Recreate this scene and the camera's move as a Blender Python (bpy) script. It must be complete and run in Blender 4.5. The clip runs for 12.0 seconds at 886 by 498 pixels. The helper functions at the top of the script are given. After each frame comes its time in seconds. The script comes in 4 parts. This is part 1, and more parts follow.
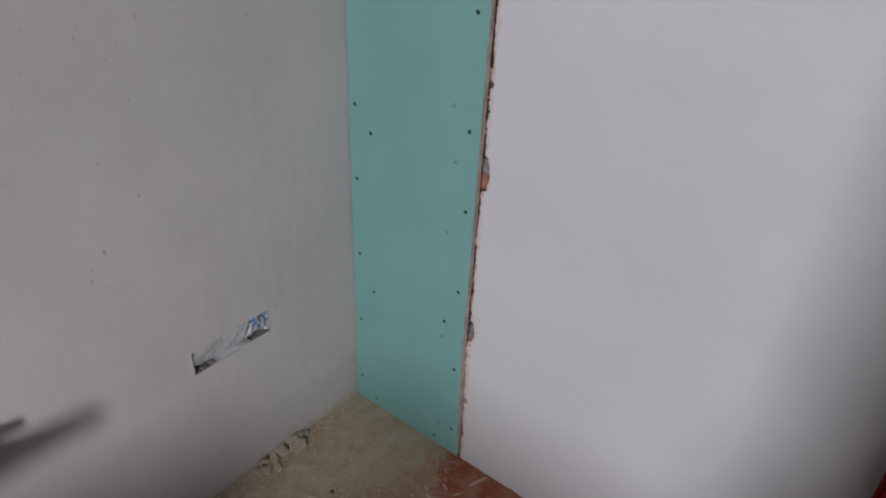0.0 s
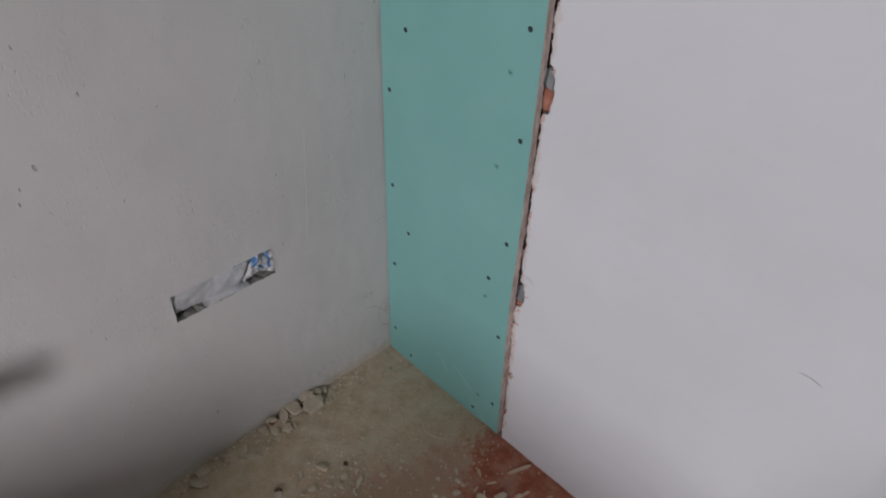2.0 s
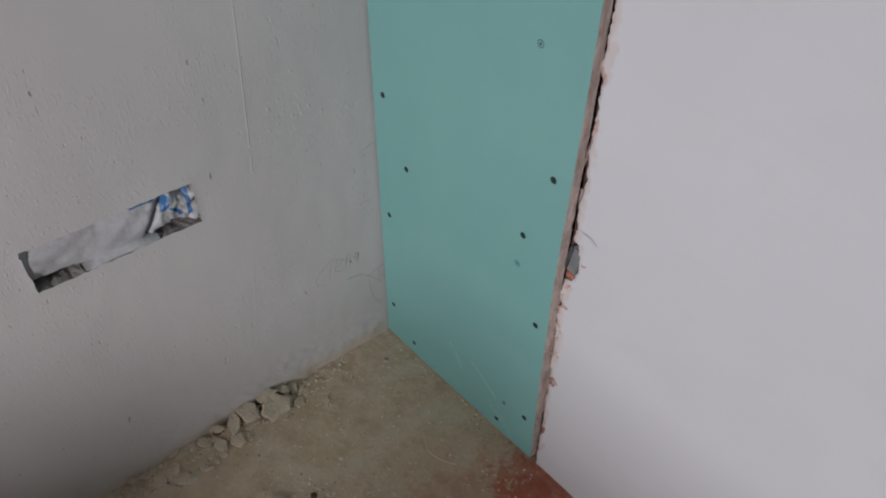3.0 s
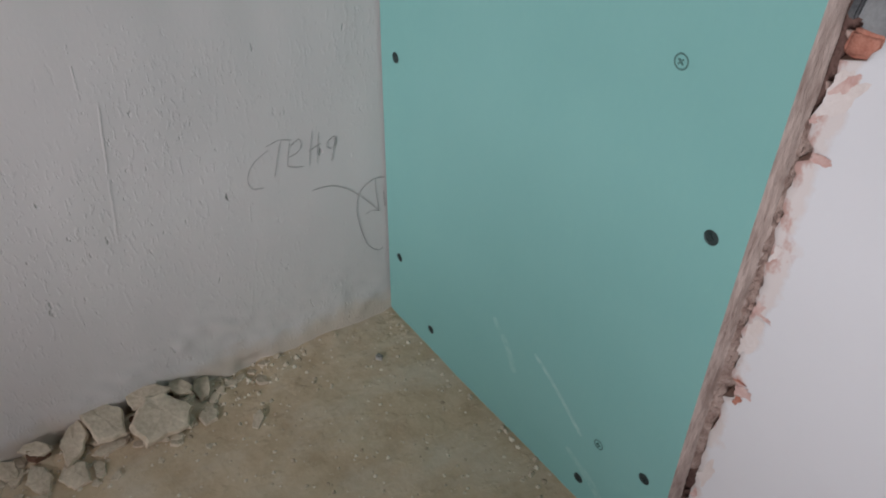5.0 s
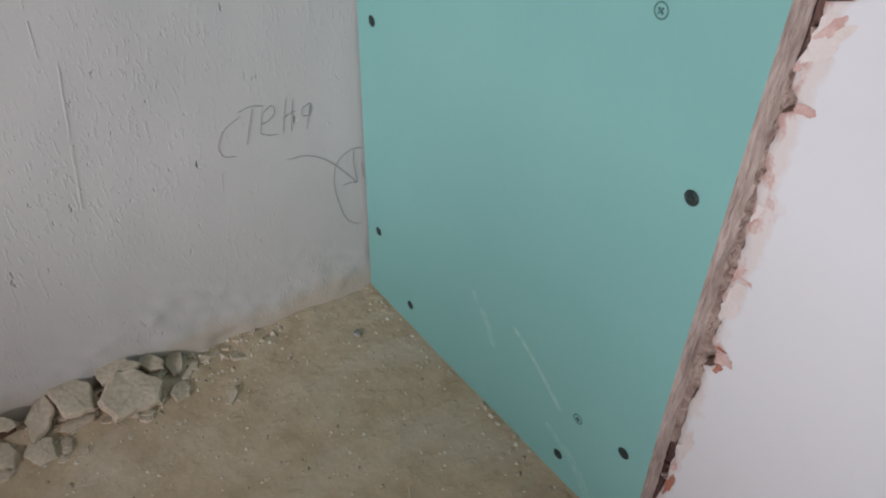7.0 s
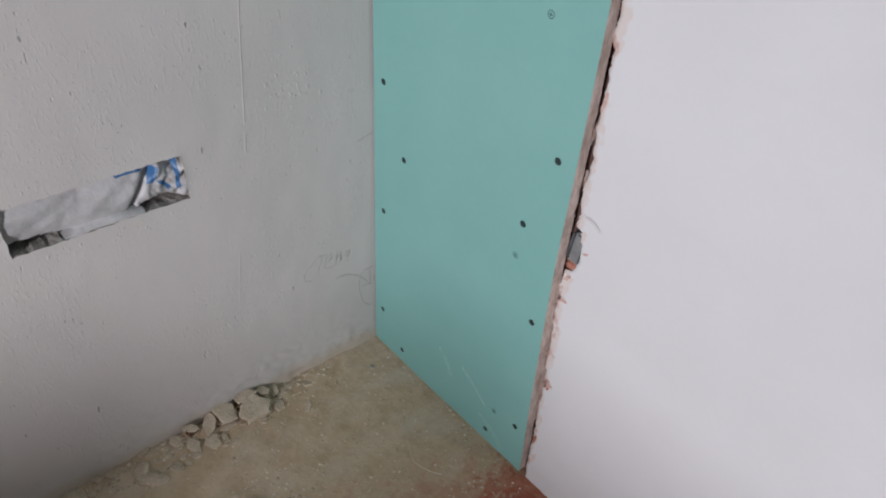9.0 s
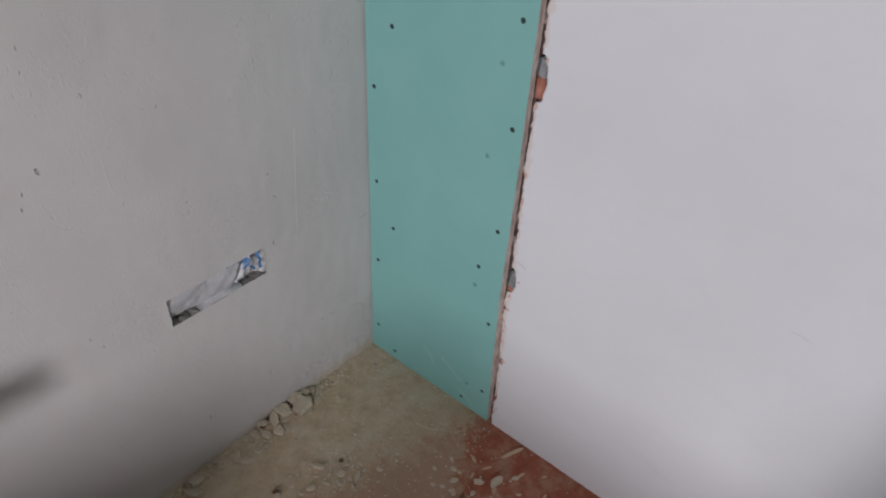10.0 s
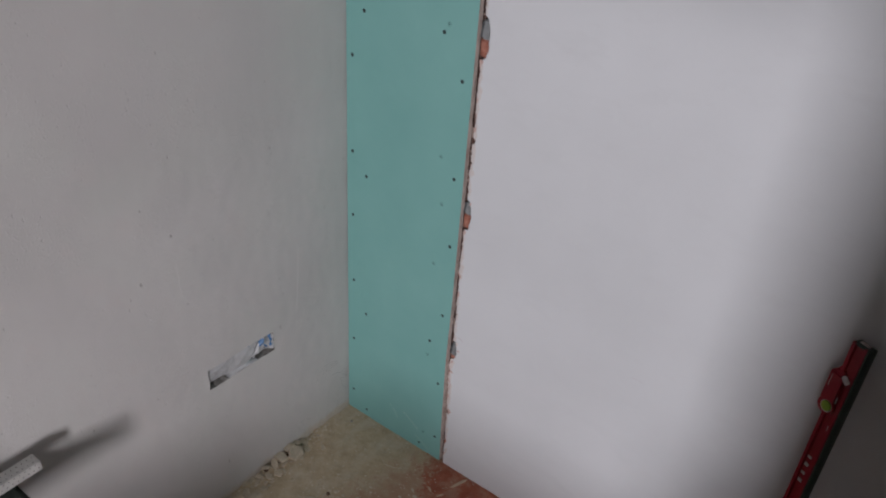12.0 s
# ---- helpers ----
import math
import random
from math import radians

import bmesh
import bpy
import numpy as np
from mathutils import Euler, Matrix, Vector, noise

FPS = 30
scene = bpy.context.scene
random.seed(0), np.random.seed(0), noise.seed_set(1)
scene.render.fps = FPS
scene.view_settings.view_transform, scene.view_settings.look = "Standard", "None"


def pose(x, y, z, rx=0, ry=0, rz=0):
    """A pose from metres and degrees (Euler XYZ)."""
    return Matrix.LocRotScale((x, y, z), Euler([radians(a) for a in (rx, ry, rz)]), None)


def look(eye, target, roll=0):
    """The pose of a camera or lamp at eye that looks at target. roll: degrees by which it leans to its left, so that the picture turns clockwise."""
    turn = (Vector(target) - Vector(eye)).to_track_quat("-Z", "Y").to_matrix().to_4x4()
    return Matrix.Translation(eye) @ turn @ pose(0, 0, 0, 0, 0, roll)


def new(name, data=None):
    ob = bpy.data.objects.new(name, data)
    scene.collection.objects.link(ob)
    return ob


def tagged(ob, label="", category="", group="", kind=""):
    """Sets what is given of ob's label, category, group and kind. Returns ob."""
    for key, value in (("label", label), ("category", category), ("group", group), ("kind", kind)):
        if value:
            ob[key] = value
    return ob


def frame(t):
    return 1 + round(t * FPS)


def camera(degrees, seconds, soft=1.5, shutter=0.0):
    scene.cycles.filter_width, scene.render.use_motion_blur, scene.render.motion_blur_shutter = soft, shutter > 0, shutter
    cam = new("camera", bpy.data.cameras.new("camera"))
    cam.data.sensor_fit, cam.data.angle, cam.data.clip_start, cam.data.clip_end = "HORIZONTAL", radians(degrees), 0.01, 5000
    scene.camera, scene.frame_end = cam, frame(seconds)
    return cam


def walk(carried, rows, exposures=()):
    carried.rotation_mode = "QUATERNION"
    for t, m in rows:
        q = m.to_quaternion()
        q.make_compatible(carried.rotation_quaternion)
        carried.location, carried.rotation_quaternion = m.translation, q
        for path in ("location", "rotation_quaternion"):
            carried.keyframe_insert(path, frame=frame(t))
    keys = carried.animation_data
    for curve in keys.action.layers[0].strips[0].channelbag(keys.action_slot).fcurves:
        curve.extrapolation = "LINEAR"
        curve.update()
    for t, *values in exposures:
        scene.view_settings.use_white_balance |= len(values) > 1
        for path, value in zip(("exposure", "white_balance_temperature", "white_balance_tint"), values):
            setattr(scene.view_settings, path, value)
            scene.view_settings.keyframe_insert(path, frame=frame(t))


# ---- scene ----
cam = camera(64.0, 12.0, soft=2.0)
PATH = [
    (0, (1.178, -1.2, 1.71), (0.211, 0.146, 0.59), 3.1),
    (0.5, (1.169, -1.208, 1.714), (0.213, 0.137, 0.585), 3.4),
    (1, (1.156, -1.168, 1.682), (0.215, 0.143, 0.501), 2.9),
    (1.5, (1.094, -1.026, 1.621), (0.094, 0.167, 0.366), 3.2),
    (2, (1.035, -0.869, 1.51), (-0.023, 0.225, 0.213), 2.0),
    (2.5, (0.929, -0.722, 1.338), (-0.142, 0.298, -0.009), 0.3),
    (2.7, (0.875, -0.656, 1.261), (-0.187, 0.342, -0.109), 0.6),
    (4.3, (0.581, -0.376, 0.674), (-0.675, 0.578, -0.555), -1.2),
    (4.5, (0.569, -0.358, 0.646), (-0.692, 0.601, -0.574), -0.7),
    (5, (0.556, -0.334, 0.584), (-0.72, 0.614, -0.63), 1.1),
    (5.5, (0.556, -0.315, 0.559), (-0.705, 0.631, -0.671), 1.3),
    (6, (0.556, -0.318, 0.561), (-0.698, 0.636, -0.672), 1.6),
    (6.5, (0.558, -0.319, 0.557), (-0.693, 0.634, -0.679), 1.7),
    (8.3, (0.622, -0.381, 0.675), (-0.611, 0.596, -0.56), 2.0),
    (8.5, (0.668, -0.436, 0.755), (-0.556, 0.554, -0.477), 2.0),
    (9, (0.811, -0.598, 1.049), (-0.314, 0.471, -0.212), 3.9),
    (9.5, (0.908, -0.773, 1.293), (-0.106, 0.371, 0.003), 6.3),
    (10, (0.98, -0.984, 1.502), (0.048, 0.242, 0.226), 3.4),
    (10.5, (1.079, -1.162, 1.667), (0.161, 0.138, 0.455), 3.9),
    (11, (1.179, -1.295, 1.805), (0.25, 0.058, 0.661), 4.2),
    (11.5, (1.24, -1.357, 1.872), (0.307, 0.016, 0.757), 3.7),
    (12, (1.25, -1.368, 1.894), (0.332, 0.034, 0.801), 4.6),
]
walk(cam, [(t, look(eye, target, roll)) for t, eye, target, roll in PATH],
     [(0.0, -0.3), (1.5, -0.24), (2.7, -0.12), (4.3, 0.13), (5.0, 0.27), (5.5, 0.40), (6.7, 0.42), (8.3, 0.56), (9.0, 0.35), (9.5, 0.09), (10.5, -0.02), (12.0, -0.24)])

# ---- world and light ----
world = bpy.data.worlds.new("world")
scene.world = world
world.use_nodes = True
sky = world.node_tree.nodes.new("ShaderNodeTexSky")
sky.sky_type, sky.sun_disc = "NISHITA", False
sky.sun_elevation, sky.sun_rotation = radians(40), radians(200)
world.node_tree.nodes["Background"].inputs["Strength"].default_value = 0.10
world.node_tree.links.new(sky.outputs[0], world.node_tree.nodes["Background"].inputs["Color"])

# room: x to the east, the corner of the two plastered walls at the origin
EAST, SOUTH, HIGH = 2.05, -1.72, 2.6
GAP_X0, GAP_STEP_A, GAP_STEP, GAP_PIER, GAP_X1, GAP_Z1 = 0.42, 0.77, 1.02, 1.60, 1.672, 1.69  # unseen opening behind the camera, added to shape the daylight
SILL_WEST, SILL_LOW, SILL_MID, SILL_HIGH = 0.60, 0.515, 0.612, 0.80  # its stepped parapet, heights set for the shade on walls and floor
FAR, FAR_EAST, FAR_WEST = -4.3, 3.4, -0.8  # the room beyond it, with the window
WIN_X0, WIN_X1, WIN_Z0, WIN_Z1 = 2.09, 2.55, 0.95, 1.95

daylight = bpy.data.lights.new("window_daylight", "AREA")
daylight.shape, daylight.size, daylight.size_y = "RECTANGLE", WIN_X1 - WIN_X0 - 0.1, WIN_Z1 - WIN_Z0 - 0.1
daylight.energy, daylight.color = 150.0, (0.975, 0.94, 1.0)
lamp = new("window_daylight", daylight)
lamp.matrix_world = look(((WIN_X0 + WIN_X1) / 2, FAR - 0.1, (WIN_Z0 + WIN_Z1) / 2), (0.7, -0.3, 0.8))


# ---- materials ----
def material(name, rough=0.9, metal=0.0):
    m = bpy.data.materials.new(name)
    m.use_nodes = True
    t = m.node_tree
    b = t.nodes["Principled BSDF"]
    b.inputs["Roughness"].default_value, b.inputs["Metallic"].default_value = rough, metal
    b.inputs["Specular IOR Level"].default_value = 0.3
    return m, t, b


def coords(t, scale=(1, 1, 1)):
    c = t.nodes.new("ShaderNodeTexCoord")
    m = t.nodes.new("ShaderNodeMapping")
    m.inputs["Scale"].default_value = scale
    t.links.new(c.outputs["Object"], m.inputs["Vector"])
    return m.outputs["Vector"]


def noise_node(t, vector, scale, detail=5.0, rough=0.55):
    n = t.nodes.new("ShaderNodeTexNoise")
    n.inputs["Scale"].default_value, n.inputs["Detail"].default_value, n.inputs["Roughness"].default_value = scale, detail, rough
    t.links.new(vector, n.inputs["Vector"])
    return n.outputs["Fac"]


def ramp(t, fac, stops):
    r = t.nodes.new("ShaderNodeValToRGB")
    while len(r.color_ramp.elements) < len(stops):
        r.color_ramp.elements.new(0.5)
    for e, (p, c) in zip(r.color_ramp.elements, stops):
        e.position, e.color = p, (*c, 1) if len(c) == 3 else c
    t.links.new(fac, r.inputs["Fac"])
    return r.outputs["Color"]


def mix(t, fac, a, b, kind="MIX"):
    n = t.nodes.new("ShaderNodeMix")
    n.data_type, n.blend_type = "RGBA", kind
    for socket, value in ((n.inputs["Factor"], fac), (n.inputs["A"], a), (n.inputs["B"], b)):
        if isinstance(value, (int, float)):
            socket.default_value = value
        elif isinstance(value, tuple):
            socket.default_value = (*value, 1)
        else:
            t.links.new(value, socket)
    return n.outputs["Result"]


def calc(t, op, a, b=0.0, clamp=False):
    n = t.nodes.new("ShaderNodeMath")
    n.operation, n.use_clamp = op, clamp
    for socket, value in zip(n.inputs, (a, b)):
        if isinstance(value, (int, float)):
            socket.default_value = value
        else:
            t.links.new(value, socket)
    return n.outputs[0]


def bumped(t, b, layers):
    """layers: (height, strength, distance) laid over one another."""
    normal = None
    for height, strength, distance in layers:
        n = t.nodes.new("ShaderNodeBump")
        n.inputs["Strength"].default_value, n.inputs["Distance"].default_value = strength, distance
        t.links.new(height, n.inputs["Height"])
        if normal is not None:
            t.links.new(normal, n.inputs["Normal"])
        normal = n.outputs["Normal"]
    t.links.new(normal, b.inputs["Normal"])


def paint(name, dark, light, scale, rough=0.9, metal=0.0, fine=0.0, bump=0.3, distance=0.002, stretch=(1, 1, 1), spread=0.12):
    """A surface of two tones at a coarse and a fine scale, with relief."""
    m, t, b = material(name, rough, metal)
    v = coords(t, stretch)
    coarse, small = noise_node(t, v, scale), noise_node(t, v, fine or scale * 12)
    both = calc(t, "ADD", calc(t, "MULTIPLY", coarse, 0.65), calc(t, "MULTIPLY", small, 0.35))
    t.links.new(ramp(t, both, [(0.5 - spread, dark), (0.5 + spread, light)]), b.inputs["Base Color"])
    bumped(t, b, [(coarse, bump, distance), (small, bump, distance * 0.4)])
    return m


def raw_plaster():
    """Grey trowelled plaster: dabs, short strokes and pits shaded by colour in patches, greenish and pinkish clouds."""
    m, t, b = material("raw_plaster", 0.92)
    v, up = coords(t), coords(t, (1, 1, 0.5))
    cloud, tint, patch = noise_node(t, v, 2.2, 3), noise_node(t, v, 3.7, 2), noise_node(t, v, 6.5, 3)
    dabs, pits, grain = noise_node(t, coords(t, (1, 1, 0.36)), 260, 3, 0.6), noise_node(t, up, 150, 2, 0.5), noise_node(t, v, 300, 3)
    colour = ramp(t, cloud, [(0.3, (0.546, 0.525, 0.514)), (0.7, (0.622, 0.60, 0.588))])
    colour = mix(t, calc(t, "MULTIPLY", ramp(t, tint, [(0.45, (0, 0, 0)), (0.75, (1, 1, 1))]), 0.35), colour, (0.575, 0.59, 0.55))
    colour = mix(t, calc(t, "MULTIPLY", ramp(t, noise_node(t, v, 9, 4), [(0.55, (0, 0, 0)), (0.75, (1, 1, 1))]), 0.4), colour, (0.60, 0.55, 0.535))
    rough = ramp(t, patch, [(0.42, (0.08, 0.08, 0.08)), (0.64, (1, 1, 1))])
    # pits and holes carry their inner shade as a darker colour
    pit_shade = calc(t, "MULTIPLY", ramp(t, pits, [(0.24, (1, 1, 1)), (0.31, (0, 0, 0))]), rough)
    colour = mix(t, calc(t, "MULTIPLY", pit_shade, 0.4), colour, (0.36, 0.345, 0.33))
    hole = ramp(t, noise_node(t, up, 62, 2, 0.5), [(0.215, (1, 1, 1)), (0.25, (0, 0, 0))])
    colour = mix(t, calc(t, "MULTIPLY", hole, 0.55), colour, (0.30, 0.275, 0.26))
    # floor dust smeared up the foot of the wall
    split = t.nodes.new("ShaderNodeSeparateXYZ")
    t.links.new(v, split.inputs[0])
    reach = calc(t, "ADD", calc(t, "MULTIPLY", noise_node(t, v, 9, 5, 0.6), 0.055), calc(t, "MULTIPLY", noise_node(t, v, 70, 3), 0.02))
    dirt = calc(t, "MULTIPLY", calc(t, "SUBTRACT", reach, split.outputs[2]), 45.0, True)
    colour = mix(t, calc(t, "MULTIPLY", dirt, 0.55), colour, (0.53, 0.43, 0.315))
    t.links.new(colour, b.inputs["Base Color"])
    raised = calc(t, "MULTIPLY", ramp(t, dabs, [(0.56, (0, 0, 0)), (0.66, (1, 1, 1))]), rough)
    bumped(t, b, [(cloud, 0.5, 0.01), (patch, 0.35, 0.006), (raised, 0.4, 0.0009), (calc(t, "SUBTRACT", 1.0, pit_shade), 0.8, 0.0018), (calc(t, "SUBTRACT", 1.0, hole), 0.9, 0.003), (dabs, 0.05, 0.0005), (grain, 0.2, 0.0004)])
    return m


def white_plaster():
    """Smooth whitewashed plaster with faint brush clouds and scuffs."""
    m, t, b = material("white_plaster", 0.85)
    v, wide = coords(t), coords(t, (1, 1, 2.5))
    cloud, sweep, grain = noise_node(t, v, 1.8, 3), noise_node(t, wide, 7, 5, 0.6), noise_node(t, v, 180, 3)
    colour = ramp(t, cloud, [(0.3, (0.632, 0.645, 0.663)), (0.7, (0.700, 0.715, 0.737))])
    colour = mix(t, calc(t, "MULTIPLY", ramp(t, sweep, [(0.52, (0, 0, 0)), (0.74, (1, 1, 1))]), 0.3), colour, (0.605, 0.615, 0.63))
    # finish coat chipped off along the broken edge, brick dust smeared over it
    split = t.nodes.new("ShaderNodeSeparateXYZ")
    t.links.new(v, split.inputs[0])
    chips, smear = noise_node(t, v, 42, 4, 0.55), noise_node(t, coords(t, (1, 1, 0.6)), 75, 4, 0.6)
    border = calc(t, "MULTIPLY", calc(t, "SUBTRACT", calc(t, "ADD", 0.411, calc(t, "MULTIPLY", noise_node(t, v, 11, 2), 0.022)), split.outputs[0]), 30.0)
    chipped = ramp(t, calc(t, "ADD", border, chips, True), [(0.47, (0, 0, 0)), (0.60, (1, 1, 1))])
    dusty = calc(t, "MULTIPLY", ramp(t, calc(t, "ADD", calc(t, "MULTIPLY", border, 0.45), smear, True), [(0.63, (0, 0, 0)), (0.72, (1, 1, 1))]), chipped)
    colour = mix(t, calc(t, "MULTIPLY", chipped, 0.7), colour, (0.635, 0.565, 0.53))
    colour = mix(t, calc(t, "MULTIPLY", dusty, 0.7), colour, (0.48, 0.25, 0.20))
    t.links.new(colour, b.inputs["Base Color"])
    bumped(t, b, [(cloud, 0.4, 0.012), (sweep, 0.3, 0.002), (grain, 0.15, 0.0004), (calc(t, "SUBTRACT", 1.0, chipped), 0.3, 0.0008)])
    return m


def floor_dust():
    """Grey-beige cement dust over an older red-brown painted floor that shows towards the east."""
    m, t, b = material("dusty_floor", 0.95)
    v = coords(t)
    split = t.nodes.new("ShaderNodeSeparateXYZ")
    t.links.new(v, split.inputs[0])
    x, y = split.outputs[0], split.outputs[1]
    big, mid, fine, grain = noise_node(t, v, 5, 4), noise_node(t, v, 26, 6, 0.65), noise_node(t, v, 120, 5, 0.6), noise_node(t, v, 420, 2)
    dust = ramp(t, mid, [(0.28, (0.44, 0.33, 0.218)), (0.5, (0.54, 0.42, 0.287)), (0.74, (0.63, 0.512, 0.372))])
    pale = ramp(t, noise_node(t, coords(t, (1, 0.6, 1)), 13, 6, 0.7), [(0.48, (0, 0, 0)), (0.68, (1, 1, 1))])
    dust = mix(t, calc(t, "MULTIPLY", pale, 0.6), dust, (0.62, 0.545, 0.44))
    specks = ramp(t, fine, [(0.27, (1, 1, 1)), (0.33, (0, 0, 0))])
    dust = mix(t, calc(t, "MULTIPLY", specks, 0.45), dust, (0.27, 0.205, 0.145))
    red = ramp(t, mid, [(0.3, (0.24, 0.048, 0.026)), (0.65, (0.38, 0.110, 0.062))])
    red = mix(t, calc(t, "MULTIPLY", ramp(t, noise_node(t, v, 17, 6, 0.7), [(0.45, (0, 0, 0)), (0.62, (1, 1, 1))]), 0.6), red, (0.45, 0.28, 0.20))
    # a pink film where the dust thins past a slanting line, bare red along the wall past the board
    wobble = calc(t, "SUBTRACT", calc(t, "ADD", calc(t, "MULTIPLY", mid, 0.7), calc(t, "MULTIPLY", fine, 0.3)), 0.5)
    line = calc(t, "ADD", calc(t, "SUBTRACT", x, 0.312), calc(t, "MULTIPLY", y, -0.30))
    pink = ramp(t, calc(t, "ADD", calc(t, "MULTIPLY", line, 5.0), calc(t, "MULTIPLY", wobble, 2.6), True), [(0.0, (0, 0, 0)), (0.55, (1, 1, 1))])
    core = calc(t, "SUBTRACT", calc(t, "ADD", calc(t, "SUBTRACT", x, 0.370), calc(t, "MULTIPLY", y, 0.55)), -0.035)
    bare = ramp(t, calc(t, "ADD", calc(t, "MULTIPLY", core, 8.0), calc(t, "MULTIPLY", wobble, 3.2), True), [(0.05, (0, 0, 0)), (0.35, (1, 1, 1))])
    swept = mix(t, calc(t, "MULTIPLY", calc(t, "SUBTRACT", 1.0, bare), 0.85), red, (0.44, 0.29, 0.20))
    t.links.new(mix(t, calc(t, "MULTIPLY", pink, 0.92), dust, swept), b.inputs["Base Color"])
    clods = ramp(t, noise_node(t, coords(t, (1, 0.7, 1)), 60, 3, 0.5), [(0.56, (0, 0, 0)), (0.66, (1, 1, 1))])
    bumped(t, b, [(big, 0.4, 0.012), (mid, 0.4, 0.006), (clods, 0.3, 0.0018), (fine, 0.22, 0.0018), (grain, 0.15, 0.0005)])
    return m


def green_paper():
    m, t, b = material("green_board_paper", 0.75)
    v = coords(t)
    cloud, fibre = noise_node(t, v, 4, 3), noise_node(t, coords(t, (1, 1, 0.3)), 220, 3)
    colour = ramp(t, cloud, [(0.3, (0.19, 0.422, 0.395)), (0.7, (0.22, 0.462, 0.432))])
    colour = mix(t, calc(t, "MULTIPLY", fibre, 0.12), colour, (0.30, 0.52, 0.47))
    t.links.new(colour, b.inputs["Base Color"])
    bumped(t, b, [(cloud, 0.25, 0.004), (fibre, 0.15, 0.0003)])
    return m


def bag_plastic():
    """Thin white plastic film with blue print towards one end."""
    m, t, b = material("white_plastic_film", 0.42)
    v = coords(t)
    split = t.nodes.new("ShaderNodeSeparateXYZ")
    t.links.new(v, split.inputs[0])
    along, high = calc(t, "MULTIPLY", split.outputs[1], -1.0), split.outputs[2]
    ragged = calc(t, "MULTIPLY", calc(t, "SUBTRACT", noise_node(t, v, 90, 2), 0.5), 0.9)
    print_mask = None
    # printed bars: centre along the wall, height, half sizes, slant
    for u0, z0, du, dz, slant in ((0.374, 0.529, 0.020, 0.0055, -0.08), (0.350, 0.513, 0.0048, 0.012, 0.45), (0.318, 0.508, 0.0030, 0.026, 0.05), (0.336, 0.494, 0.0035, 0.010, -0.7)):
        across = calc(t, "SUBTRACT", calc(t, "SUBTRACT", along, u0), calc(t, "MULTIPLY", calc(t, "SUBTRACT", high, z0), -slant))
        far = calc(t, "MAXIMUM", calc(t, "MULTIPLY", calc(t, "ABSOLUTE", across), 1 / du), calc(t, "MULTIPLY", calc(t, "ABSOLUTE", calc(t, "SUBTRACT", high, z0)), 1 / dz))
        bar = ramp(t, calc(t, "ADD", far, ragged), [(0.90, (1, 1, 1)), (1.0, (0, 0, 0))])
        print_mask = bar if print_mask is None else calc(t, "MAXIMUM", print_mask, bar)
    tone = ramp(t, noise_node(t, v, 30, 4), [(0.3, (0.40, 0.40, 0.405)), (0.7, (0.58, 0.58, 0.59))])
    t.links.new(mix(t, print_mask, tone, (0.04, 0.15, 0.34)), b.inputs["Base Color"])
    b.inputs["Specular IOR Level"].default_value = 0.6
    bumped(t, b, [(noise_node(t, v, 70, 4), 0.5, 0.004)])
    return m


def crumb_mix():
    m, t, b = material("crumbs", 0.95)
    island = t.nodes.new("ShaderNodeNewGeometry").outputs["Random Per Island"]
    t.links.new(ramp(t, island, [(0.0, (0.36, 0.28, 0.20)), (0.12, (0.46, 0.375, 0.28)), (0.6, (0.59, 0.51, 0.40)), (1.0, (0.72, 0.65, 0.54))]), b.inputs["Base Color"])
    bumped(t, b, [(noise_node(t, coords(t), 500, 2), 0.3, 0.0006)])
    return m


RAW = raw_plaster()
CRUMB = crumb_mix()
WHITE = white_plaster()
FLOOR = floor_dust()
GREEN = green_paper()
FILM = bag_plastic()
GYPSUM = paint("torn_board_edge", (0.33, 0.255, 0.22), (0.62, 0.53, 0.48), 90, fine=420, bump=0.7, distance=0.003, stretch=(1, 1, 0.25), spread=0.13)
MORTAR = paint("old_mortar", (0.22, 0.145, 0.12), (0.50, 0.40, 0.35), 95, fine=400, bump=1.0, distance=0.005, spread=0.14)
BROKEN = paint("broken_plaster", (0.30, 0.19, 0.155), (0.58, 0.46, 0.41), 60, bump=0.8, distance=0.003, spread=0.2)
CREAM = paint("cream_plaster", (0.60, 0.53, 0.49), (0.70, 0.655, 0.635), 45, bump=0.6, distance=0.002, spread=0.18)
SLOT = paint("chased_plaster", (0.19, 0.17, 0.155), (0.50, 0.475, 0.45), 120, fine=420, bump=0.9, distance=0.003, spread=0.16)
BRICK = paint("brick", (0.28, 0.09, 0.06), (0.50, 0.24, 0.175), 60, bump=0.7, distance=0.002, spread=0.15)
BRICK_DUST = paint("brick_dust", (0.47, 0.27, 0.235), (0.67, 0.53, 0.49), 160, bump=0.5, distance=0.001, spread=0.16)
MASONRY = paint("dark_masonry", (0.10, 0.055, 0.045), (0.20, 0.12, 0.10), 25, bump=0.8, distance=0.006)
CHUNK = paint("plaster_rubble", (0.47, 0.39, 0.295), (0.68, 0.58, 0.455), 28, fine=220, bump=0.6, distance=0.003)
DARK_CHUNK = paint("brown_rubble", (0.10, 0.05, 0.03), (0.20, 0.11, 0.075), 40, bump=0.6, distance=0.003)
SPLINTER = paint("wood_splinter", (0.46, 0.33, 0.22), (0.62, 0.48, 0.36), 30, bump=0.4, distance=0.001, stretch=(1, 4, 4))
BLACK_SCREW = paint("black_screw", (0.03, 0.052, 0.052), (0.08, 0.11, 0.108), 300, rough=0.55, metal=0.6, bump=0.2, distance=0.0005)
